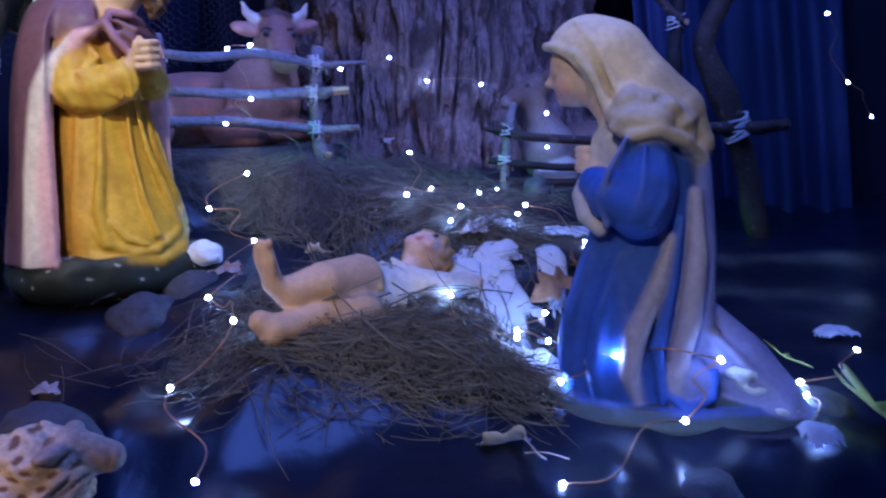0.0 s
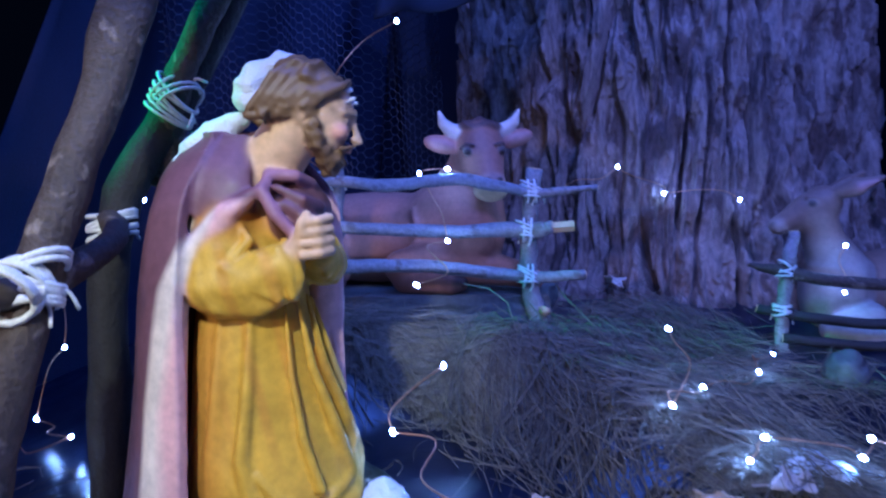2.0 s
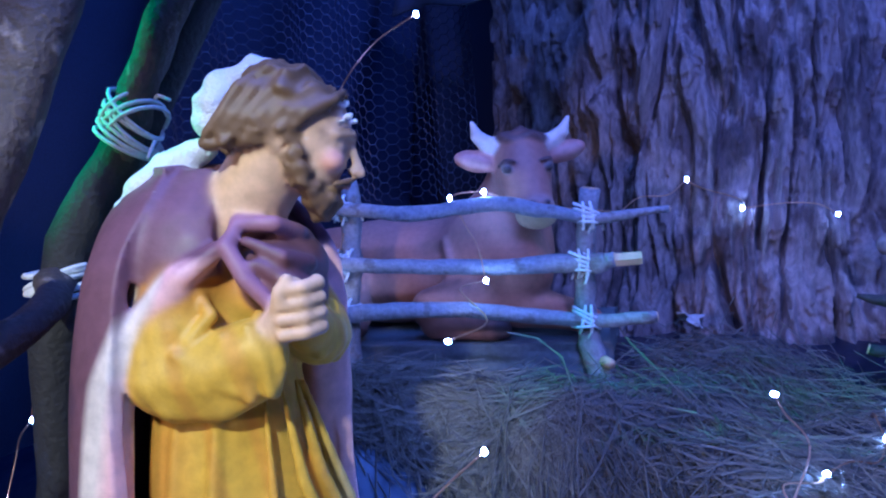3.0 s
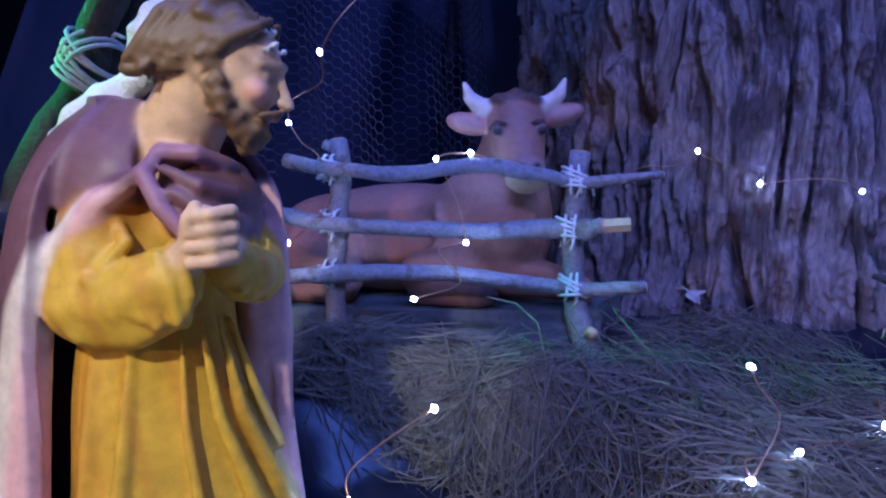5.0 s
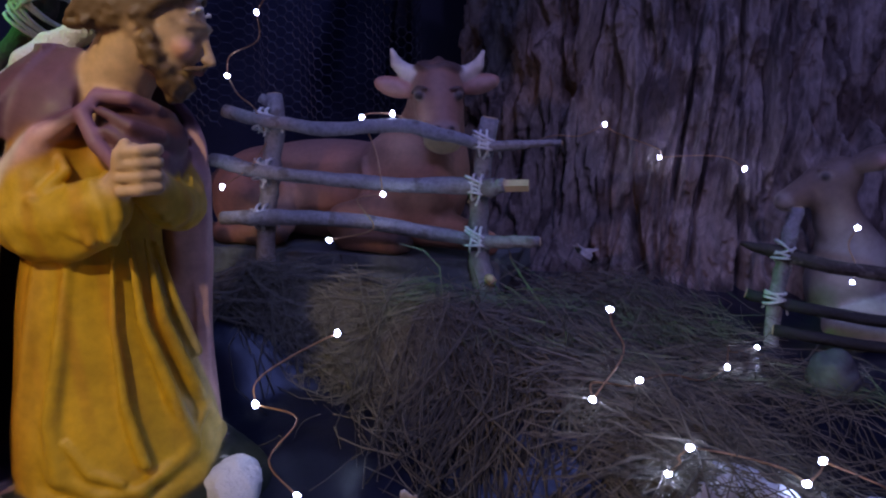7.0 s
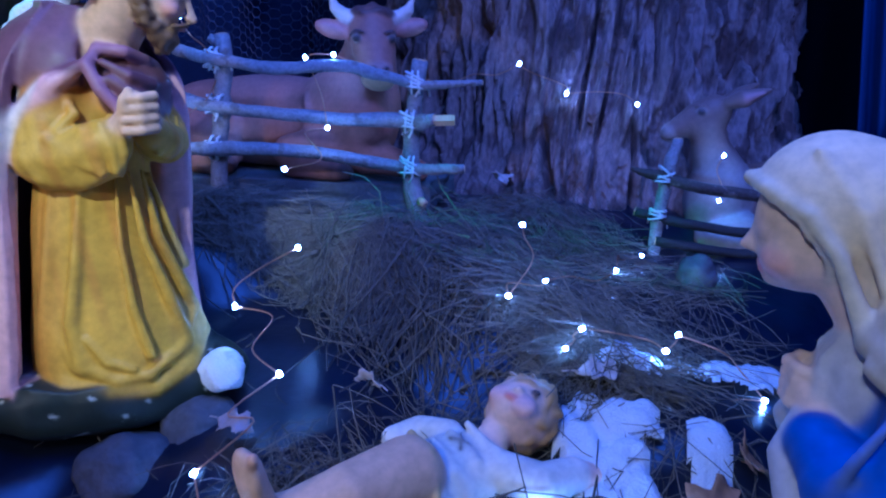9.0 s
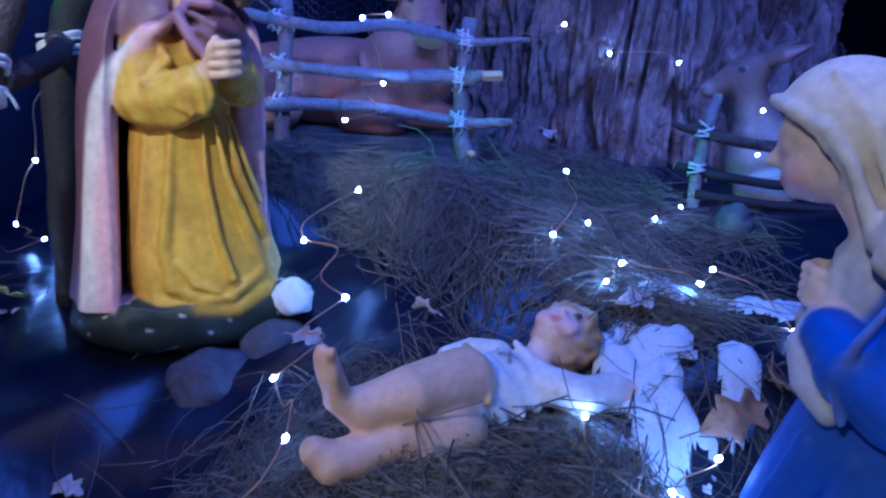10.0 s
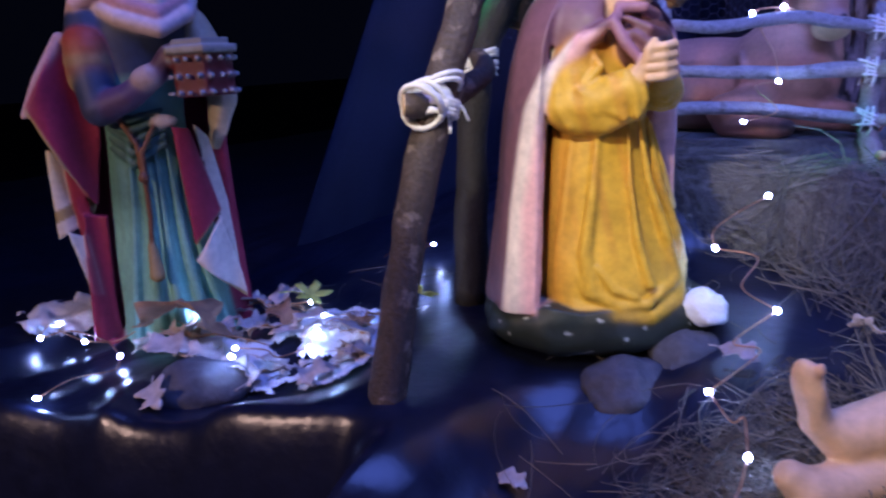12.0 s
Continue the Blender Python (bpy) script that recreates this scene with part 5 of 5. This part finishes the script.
# ---------- stones and slab ----------
def stone(x, y, z, rx, ry, rz, seed, material=STONE, label="rounded grey fieldstone", name="stone"):
    bm = bmesh.new()
    bmesh.ops.create_icosphere(bm, subdivisions=4, radius=1)
    for v in bm.verts:
        p = v.co.copy()
        d = 1 + .22 * noise.noise(p * 1.2 + Vector((seed, 0, 0))) + .07 * noise.noise(p * 3.5 + Vector((0, seed, 0))) + .02 * noise.noise(p * 9 + Vector((0, seed, 0)))
        v.co = Vector((p.x * rx * d, p.y * ry * d, p.z * rz * d))
    me = bpy.data.meshes.new(name)
    bm.to_mesh(me)
    bm.free()
    ob = link(name, me, material)
    ob.matrix_basis = pose(x, y, z, 0, 0, seed * 47)
    return tagged(ob, label, "stone", "stones under the crib")


stone(-.325, .688, .272, .040, .034, .030, 1, label="grey fieldstone under the praying man's base")
stone(-.286, .740, .284, .036, .034, .034, 2, label="grey fieldstone under the praying man's base")
stone(-.305, .462, .215, .048, .040, .050, 3, label="large dark fieldstone behind the sheep")
stone(.075, .545, .180, .030, .026, .024, 4, label="smooth fieldstone below the kneeling woman's base")
stone(.205, .452, .168, .040, .030, .034, 5, label="brown fieldstone below the kneeling woman's base")
stone(.10, .470, .165, .017, .016, .022, 6, label="small round stone dusted with snow")
stone(.143, 1.105, .362, .024, .022, .024, 7, label="pale stone beside the small fence")
stone(.345, .585, .190, .034, .030, .026, 8, label="dark fieldstone beside the kneeling woman")
stone(-.700, .500, .262, .050, .034, .030, 9, label="snow-dusted grey stone before the king")
stone(-.775, .430, .235, .050, .040, .030, 10, label="dark stone at the sheet's edge")
stone(.02, .845, .290, .022, .020, .020, 11, label="small stone in the hay behind the infant")


def slab():
    bm = bmesh.new()
    bmesh.ops.create_cube(bm, size=1)
    bmesh.ops.subdivide_edges(bm, edges=bm.edges[:], cuts=14, use_grid_fill=True)
    for v in bm.verts:
        p = v.co
        k = noise.noise(Vector((p.x * 5, p.y * 5, p.z * 3)))
        v.co = Vector((p.x * .46 * (1 - .03 * k), p.y * .20 * (1 + .07 * k), p.z * .036 + .002 * k))
    ob = part("slab", bm, SLAB)
    bv = ob.modifiers.new("edge", "BEVEL")
    bv.width, bv.segments = .004, 2
    ob.matrix_basis = pose(-.418, 1.180, .430, 0, 0, 4)
    tagged(ob, "flat grey slate slab under the ox", "slab")


slab()


# ---------- hay ----------
def bed(name, spots, label):
    """Matted hay under the loose stalks; spots are (x, y, rx, ry, height)."""
    x0, x1 = min(s[0] - s[2] for s in spots), max(s[0] + s[2] for s in spots)
    y0, y1 = min(s[1] - s[3] for s in spots), max(s[1] + s[3] for s in spots)

    def lift(x, y):
        h = -.02
        for sx, sy, rx, ry, hh in spots:
            q = 1 - ((x - sx) / rx) ** 2 - ((y - sy) / ry) ** 2 + .45 * noise.noise(Vector((x * 22, y * 22, 7)))
            h = max(h, min(1, max(-.3, q * 1.6)) * hh)
        return h
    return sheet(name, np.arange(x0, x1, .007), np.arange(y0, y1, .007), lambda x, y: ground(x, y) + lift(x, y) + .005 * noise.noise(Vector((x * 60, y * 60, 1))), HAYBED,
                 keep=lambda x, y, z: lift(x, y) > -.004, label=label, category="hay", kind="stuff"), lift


def stalks(name, spots, lift, count, label, seed, long=(.04, .13), around=None, flat=.25, thick=(.00028, .00055), drop=0.0, stray=.95, curl=1.5):
    """Loose stalks of hay, thin bent three-sided straws."""
    rnd = random.Random(seed)
    verts, faces = [], []
    areas = [s[2] * s[3] for s in spots]
    for _ in range(count):
        sx, sy, rx, ry, hh = rnd.choices(spots, areas)[0]
        a, q = rnd.uniform(0, 6.283), math.sqrt(rnd.random()) * 1.02
        x, y = sx + rx * q * math.cos(a), sy + ry * q * math.sin(a)
        base = max(lift(x, y), 0)
        ln = rnd.uniform(*long)
        if around:
            th = math.atan2(y - around[1], x - around[0]) + math.pi / 2 + rnd.gauss(0, stray)
        else:
            th = rnd.uniform(0, 6.283)
        up = rnd.gauss(0, flat)
        bend = rnd.gauss(0, curl)
        sag = rnd.uniform(0, .25) + drop
        p = []
        cx, cy = x - math.cos(th) * ln / 2, y - math.sin(th) * ln / 2
        z0 = rnd.random() ** 2 * .013
        for k in range(6):
            t = k / 5
            ang = th + bend * (t - .5)
            hz = max(lift(cx, cy), 0)
            gz = ground(cx, cy) + hz
            p.append(Vector((cx, cy, gz + .002 + z0 + ln * up * (t - .5) - sag * ln * (t - .5) ** 2 + max(0, up) * ln * .3)))
            cx += math.cos(ang) * ln / 5
            cy += math.sin(ang) * ln / 5
        for k in range(1, 5):
            p[k].z = (p[k - 1].z + p[k].z + p[k + 1].z) / 3
        r = rnd.uniform(*thick)
        side = Vector((-math.sin(th), math.cos(th), 0)) * r
        up_ = Vector((0, 0, r * 1.6))
        b = len(verts)
        for q_ in p:
            verts.extend([q_ + side, q_ - side, q_ + up_])
        for k in range(5):
            i = b + 3 * k
            faces.extend([(i, i + 1, i + 4, i + 3), (i + 1, i + 2, i + 5, i + 4), (i + 2, i, i + 3, i + 5)])
        faces.append((b, b + 2, b + 1))
    me = bpy.data.meshes.new(name)
    me.from_pydata([tuple(v) for v in verts], [], faces)
    me.update()
    ob = link(name, me, STRAW, smooth=False)
    return tagged(ob, label, "hay", kind="stuff")


crib = [(-.085, .650, .120, .080, .012), (.0, .66, .10, .07, .010), (-.19, .605, .055, .05, .006), (-.02, .60, .12, .05, .006), (.06, .62, .06, .05, .006)]
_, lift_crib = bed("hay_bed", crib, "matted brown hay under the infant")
stalks("hay", crib, lift_crib, 4200, "loose dry hay stalks heaped under the infant", 1, around=(-.05, .70), long=(.025, .09), flat=.16)
bank = [(-.35, 1.010, .13, .042, .024), (-.24, 1.000, .07, .050, .020), (-.195, .985, .032, .045, .012)]
_, lift_bank = bed("hay_bed", bank, "matted hay heaped before the ox's fence")
stalks("hay", bank, lift_bank, 4000, "loose dry hay stalks heaped before the ox's fence", 2, long=(.04, .12), flat=.16, around=(-.26, 1.16))
stalks("hay", [(-.36, 1.005, .11, .035, 0)], lift_bank, 900, "long hay curled like a nest before the fence", 21, long=(.08, .17), flat=.10, around=(-.33, 1.10), stray=.32, curl=.8, thick=(.0004, .0008))
stalks("hay", [(-.195, .965, .050, .075, 0), (-.13, .93, .045, .06, 0)], lift_bank, 480, "long hay falling in a swath from the bank", 22, long=(.09, .20), flat=.10, around=(-.36, .86), stray=.30, curl=.9, thick=(.0004, .0008))
mid = [(.03, .92, .060, .050, .004), (.05, .865, .05, .035, .010), (-.09, 1.04, .08, .05, .004), (-.05, 1.2, .11, .05, .004)]
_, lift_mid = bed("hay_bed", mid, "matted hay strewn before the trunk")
stalks("hay", mid, lift_mid, 2200, "loose dry hay stalks strewn before the trunk", 3, long=(.035, .13), flat=.24)
stalks("hay", [(.02, .90, .07, .05, 0), (-.06, .98, .06, .05, 0)], lift_mid, 700, "long bent hay on the mound before the trunk", 23, long=(.07, .16), flat=.16, around=(.04, .80), stray=.5, curl=1.0, thick=(.0004, .0008))
wide = [(-.04, 1.06, .18, .16, 0), (.08, 1.0, .12, .16, 0), (.10, .74, .10, .10, 0), (-.06, .77, .10, .06, 0)]
stalks("hay", wide, lambda x, y: 0, 1300, "thin scatter of hay between the figures", 6, long=(.04, .14), flat=.16)
stalks("hay", mid[:3] + bank + crib[:2], lambda x, y: max(lift_mid(x, y), lift_bank(x, y), lift_crib(x, y), 0), 170, "long stiff straws sticking out of the hay", 8, long=(.08, .2), flat=.22, thick=(.0006, .0010))
spill = [(-.14, .555, .10, .05, 0), (.0, .56, .10, .04, 0), (-.22, .61, .07, .05, 0)]
stalks("hay", spill, lambda x, y: 0, 420, "thin hay spilling onto the black sheet", 9, long=(.03, .10), flat=.14)
loose = [(-.28, .62, .14, .08, 0), (-.27, .83, .08, .08, 0), (-.12, .52, .12, .05, 0), (-.70, .75, .10, .08, 0)]
stalks("hay", loose, lambda x, y: 0, 60, "single hay stalks scattered on the black sheet", 4, long=(.03, .10), flat=.10)


# ---------- snow ----------
def snow(name, spots, seed, label, base=None):
    """Crusted snow left in patches."""
    x0, x1 = min(s[0] - s[2] for s in spots), max(s[0] + s[2] for s in spots)
    y0, y1 = min(s[1] - s[3] for s in spots), max(s[1] + s[3] for s in spots)

    def lift(x, y):
        h = -1
        for sx, sy, rx, ry, hh in spots:
            q = 1 - ((x - sx) / rx) ** 2 - ((y - sy) / ry) ** 2 + 1.25 * noise.noise(Vector((x * 34 + seed, y * 34, 3))) + .7 * noise.noise(Vector((x * 75 + seed, y * 75, 5)))
            h = max(h, hh * min(1.0, q * 1.3))
        return h
    top = base or ground
    return sheet(name, np.arange(x0, x1, .0035), np.arange(y0, y1, .0035),
                 lambda x, y: top(x, y) + max(lift(x, y), -.006) + .0022 * noise.noise(Vector((x * 160, y * 160, seed))) + .006, SNOW,
                 keep=lambda x, y, z: lift(x, y) > -.002, label=label, category="snow", kind="stuff")


snow("snow", [(.045, .790, .048, .045, .014), (.080, .735, .032, .045, .011), (.02, .712, .022, .022, .009), (.105, .665, .022, .04, .012), (.13, .79, .02, .03, .01)], 1, "crusted white snow patches beside the infant")
snow("snow", [(.165, .910, .050, .024, .009), (.06, .878, .032, .020, .008)], 2, "thin snow patches on the hay", lambda x, y: ground(x, y) + max(lift_mid(x, y), 0) + .004)
snow("snow", [(-.66, .67, .08, .06, .007), (-.73, .56, .08, .04, .006), (-.60, .60, .04, .04, .005), (-1.02, .53, .07, .06, .012)], 4, "thin crusted snow round the king's feet")
snow("snow", [(.315, .505, .018, .015, .006), (.44, .74, .024, .018, .006)], 5, "small snow patches beside the woman's base")


def snow_heap(name, pieces, m, label):
    sculpt(name, [(wavy(f, .0012, .004, 1), (.9, .92, .95), .01) for f in pieces], .002, SNOW, m, label=label, category="snow")


snow_heap("snow_lump", [ball((0, 0, -.003), (.022, .019, .012)), ball((.010, -.012, -.008), (.017, .015, .009)), ball((-.004, .012, -.004), (.014, .016, .012))], pose(-.284, .770, .336), "lump of snow on the praying man's base")
snow_heap("snow_patch", [chain([(.008, -.012, .356), (.018, -.012, .376), (.036, -.020, .387), (.054, -.030, .384)], [.010, .010, .008, .004]), ball((.012, -.010, .366), (.010, .012, .013))], MAN_AT, "snow lying on the praying man's hair")
snow_heap("snow_patch", [chain([(-.046, .004, .300), (-.030, .006, .320), (-.008, .004, .334), (.004, -.004, .342)], [.006, .011, .012, .008])], MAN_AT, "snow lying on the praying man's back")
snow_heap("snow_lump", [ball((.104, -.034, .030), (.022, .018, .009)), ball((.088, -.040, .044), (.016, .014, .009)), ball((.122, -.044, .012), (.014, .012, .008))], WOMAN_AT, "snow lying on the trailing hem of the mantle")


# ---------- leaves ----------
def leaf(name, x, y, z, size, lobes, material, seed, label, tilt=(0, 0)):
    """A fallen leaf: seven lobes make an oak leaf along its midrib, five a maple leaf."""
    rnd = random.Random(seed)
    verts, faces = [], []
    if lobes == 7:
        n = 25
        for k in range(n):
            t = k / (n - 1)
            w = math.sin(math.pi * min(1, t * .92 + .04)) ** .7 * (.16 + .17 * abs(math.sin(3.5 * math.pi * t)) ** 1.4) * (1 + rnd.uniform(-.12, .12))
            bow = .16 * math.sin(math.pi * t) + .05 * math.sin(9 * t + seed)
            for q in (-1, -.5, 0, .5, 1):
                sl = .10 * abs(q) * math.sin(3.5 * math.pi * t)
                verts.append(((t - .5 + sl) * size, q * w * size, (bow + .30 * abs(q) ** 1.5 * w + rnd.uniform(-.012, .012)) * size))
        for k in range(n - 1):
            for q in range(4):
                i = k * 5 + q
                faces.append((i, i + 1, i + 6, i + 5))
    else:
        n = 60
        rim = []
        for k in range(n):
            a = 2 * math.pi * k / n
            lobe = abs(math.cos(a * 2.5)) ** 1.6
            r = (.42 + .58 * lobe) * (1 - .35 * math.exp(-((a - math.pi) / .5) ** 2)) * (1 + .10 * math.sin(a * 15)) * (1 + rnd.uniform(-.04, .04))
            rim.append((r * math.cos(a), r * math.sin(a)))
        verts.append((0, 0, 0))
        for ring in (.35, .7, 1.0):
            for px, py in rim:
                curl = .22 * px * px + .25 * abs(py) + .06 * math.sin(5 * px + seed)
                verts.append((px * ring * size / 2, py * ring * size / 2, curl * size * .4 * ring))
        for k in range(n):
            j = (k + 1) % n
            faces.append((0, 1 + k, 1 + j))
            for ring in range(2):
                o = 1 + ring * n
                faces.append((o + k, o + n + k, o + n + j, o + j))
    b = empty(name, label=label, category="leaf", group="fallen leaves")
    b.matrix_basis = pose(x, y, z, tilt[0], tilt[1], rnd.uniform(0, 360))
    blade = raw("blade", verts, faces, material, b)
    blade.modifiers.new("thickness", "SOLIDIFY").thickness = .0005
    v, f = tube(spline([(-.2 * size, 0, .001), (-.5 * size, .0, .003), (-.8 * size, .02 * size, .0)], 8), [.0007], 5)
    raw("stem", v, f, material, b)


rnd = random.Random(5)
for k in range(44):
    x, y = rnd.uniform(-.86, -.58), rnd.uniform(.50, .70)
    if (x + .48) * -.42 + (y - .525) * .9 > .02:
        leaf("leaf", x, y, ground(x, y) + rnd.uniform(.010, .022), rnd.uniform(.03, .06), 7, rnd.choice([LEAF_BROWN, LEAF_PALE, LEAF_PALE]), k, "dry curled oak leaf dusted with snow", (rnd.uniform(-25, 25), rnd.uniform(-25, 25)))
leaf("leaf", -.765, .530, .300, .125, 7, LEAF_BROWN, 91, "large brown oak leaf at the king's feet", (18, -8))
leaf("leaf", -.735, .690, .300, .05, 5, LEAF_GREEN, 92, "yellow-green maple leaf on the snow", (20, 10))
leaf("leaf", -.585, .720, .315, .045, 5, LEAF_GREEN, 93, "yellow-green maple leaf beside the pole", (35, 10))
leaf("leaf", -.70, .455, .270, .05, 7, LEAF_PALE, 94, "pale dry leaf at the sheet's edge", (30, 10))
leaf("leaf", .375, .535, .215, .10, 5, LEAF_GREEN, 95, "yellow-green maple leaf beside the woman's base", (40, -10))
leaf("leaf", .335, .62, .235, .05, 5, LEAF_GREEN, 96, "yellow-green maple leaf beside the woman's base", (25, 20))
leaf("leaf", .15, .80, .295, .06, 7, LEAF_BROWN, 97, "brown oak leaf standing in the snow", (60, 20))
leaf("leaf", .125, .75, .280, .06, 7, LEAF_BROWN, 98, "brown oak leaf standing in the snow", (50, -20))
leaf("leaf", -.02, .835, .315, .05, 7, LEAF_PALE, 99, "pale curled leaf in the hay", (35, 0))
leaf("leaf", .04, .845, .335, .04, 7, LEAF_PALE, 100, "frosted pale leaf on the hay", (30, 0))
leaf("leaf", -.355, .548, ground(-.355, .548) + .004, .03, 7, LEAF_PALE, 101, "small curled leaf on the black sheet", (20, 0))
leaf("leaf", -.23, .70, .320, .035, 7, LEAF_PALE, 102, "pale dry leaf beside the base", (30, 0))
leaf("leaf", -.155, .79, .325, .03, 7, LEAF_PALE, 103, "pale dry leaf in the hay", (60, 0))
leaf("leaf", -.11, 1.20, .445, .04, 7, LEAF_PALE, 104, "frosted leaf lying below the trunk", (15, 0))
leaf("leaf", .06, .49, .205, .06, 7, LEAF_PALE, 105, "frosted crumpled leaf on the black sheet", (40, 0))
leaf("leaf", -.42, .43, .12, .10, 5, LEAF_GREEN, 106, "dark green leaf against the sheet", (60, 0))


# ---------- fairy lights ----------
BULB = None


def fairy(points, seed, label, hang=.02):
    """A copper wire from light to light, with a drop-shaped light at each point."""
    global BULB
    rnd = random.Random(seed)
    s = empty("string_lights", label=label, category="fairy lights", group="fairy light strings")
    for k in range(len(points) - 1):
        a, b = Vector(points[k]), Vector(points[k + 1])
        d = (b - a).length
        if d > .24:
            continue
        j = lambda: Vector((rnd.uniform(-1, 1), rnd.uniform(-1, 1), rnd.uniform(-.3, .6))) * min(.020, d * .22)
        v, f = tube(spline([a, a.lerp(b, .33) + j(), a.lerp(b, .66) + j(), b], 16), [.0008], 5)
        raw("wire", v, f, WIRE, s)
    for p in points:
        if BULB is None:
            bm = bmesh.new()
            bmesh.ops.create_uvsphere(bm, u_segments=10, v_segments=8, radius=.0022)
            for v in bm.verts:
                v.co.x *= 1.35
            BULB = bpy.data.meshes.new("bulb")
            bm.to_mesh(BULB)
            bm.free()
        ob = link("bulb", BULB, LED, s)
        ob.location = p
        ob.rotation_euler = (rnd.uniform(0, 3), rnd.uniform(0, 3), rnd.uniform(0, 3))


fairy([(-.328, 1.0, .765), (-.412, 1.0, .701), (-.472, 1.03, .643), (-.447, 1.066, .575), (-.461, 1.0, .525)], 1, "copper wire fairy lights hanging behind the praying man")
fairy([(-.301, .943, .484), (-.29, 1.036, .521), (-.331, 1.07, .600), (-.297, 1.075, .604), (-.175, 1.17, .571), (-.105, 1.30, .599), (-.04, 1.352, .558), (.063, 1.336, .546)], 2, "copper wire fairy lights over the fence and trunk")
fairy([(.177, 1.25, .487), (.177, 1.25, .427)], 3, "copper wire fairy lights on the donkey")
fairy([(-.256, .875, .418), (-.281, .795, .381), (-.212, .740, .348), (-.240, .656, .303), (-.191, .586, .296), (-.226, .515, .257), (-.172, .42, .22)], 4, "copper wire fairy lights over the black sheet")
fairy([(-.050, .980, .434), (-.050, .899, .381), (-.02, .95, .384), (.05, 1.084, .364), (.082, 1.185, .360)], 5, "copper wire fairy lights in the hay")
fairy([(.009, .860, .349), (.022, .870, .366), (.096, .870, .353), (.107, .888, .363), (.185, .881, .312), (.137, .816, .282), (.154, .784, .272), (.113, .713, .262), (.079, .665, .256), (.112, .673, .242)], 6, "copper wire fairy lights in snow and hay")
fairy([(.027, .788, .284), (.010, .700, .288), (.078, .655, .252)], 7, "copper wire fairy lights beside the infant")
fairy([(.072, .628, .226), (.116, .605, .222), (.148, .578, .259), (.161, .570, .258), (.245, .540, .262), (.205, .505, .222), (.098, .455, .195)], 8, "copper wire fairy lights across the blue mantle")
fairy([(.405, .624, .24), (.335, .588, .222), (.332, .568, .217), (.315, .501, .205)], 9, "copper wire fairy lights beside the woman's base")
fairy([(.637, 1.2, .632), (.677, 1.2, .519), (.72, 1.2, .46)], 10, "copper wire fairy lights on the side cloth")
fairy([(-.665, 1.0, .581), (-.732, .95, .509), (-.688, .877, .425), (-.749, .89, .336), (-.675, .861, .330), (-.80, .88, .285)], 11, "copper wire fairy lights behind the poles")
fairy([(-.815, .649, .285), (-.75, .701, .285), (-.703, .679, .282), (-.668, .697, .282), (-.638, .677, .282), (-.67, .637, .282), (-.654, .609, .275), (-.671, .529, .300), (-.66, .516, .298)], 12, "copper wire fairy lights in snow and leaves")
fairy([(-.80, .575, .30), (-.896, .482, .28), (-.993, .498, .28), (-.96, .46, .28), (-.813, .480, .28), (-.783, .38, .28)], 13, "copper wire fairy lights round the king's feet")
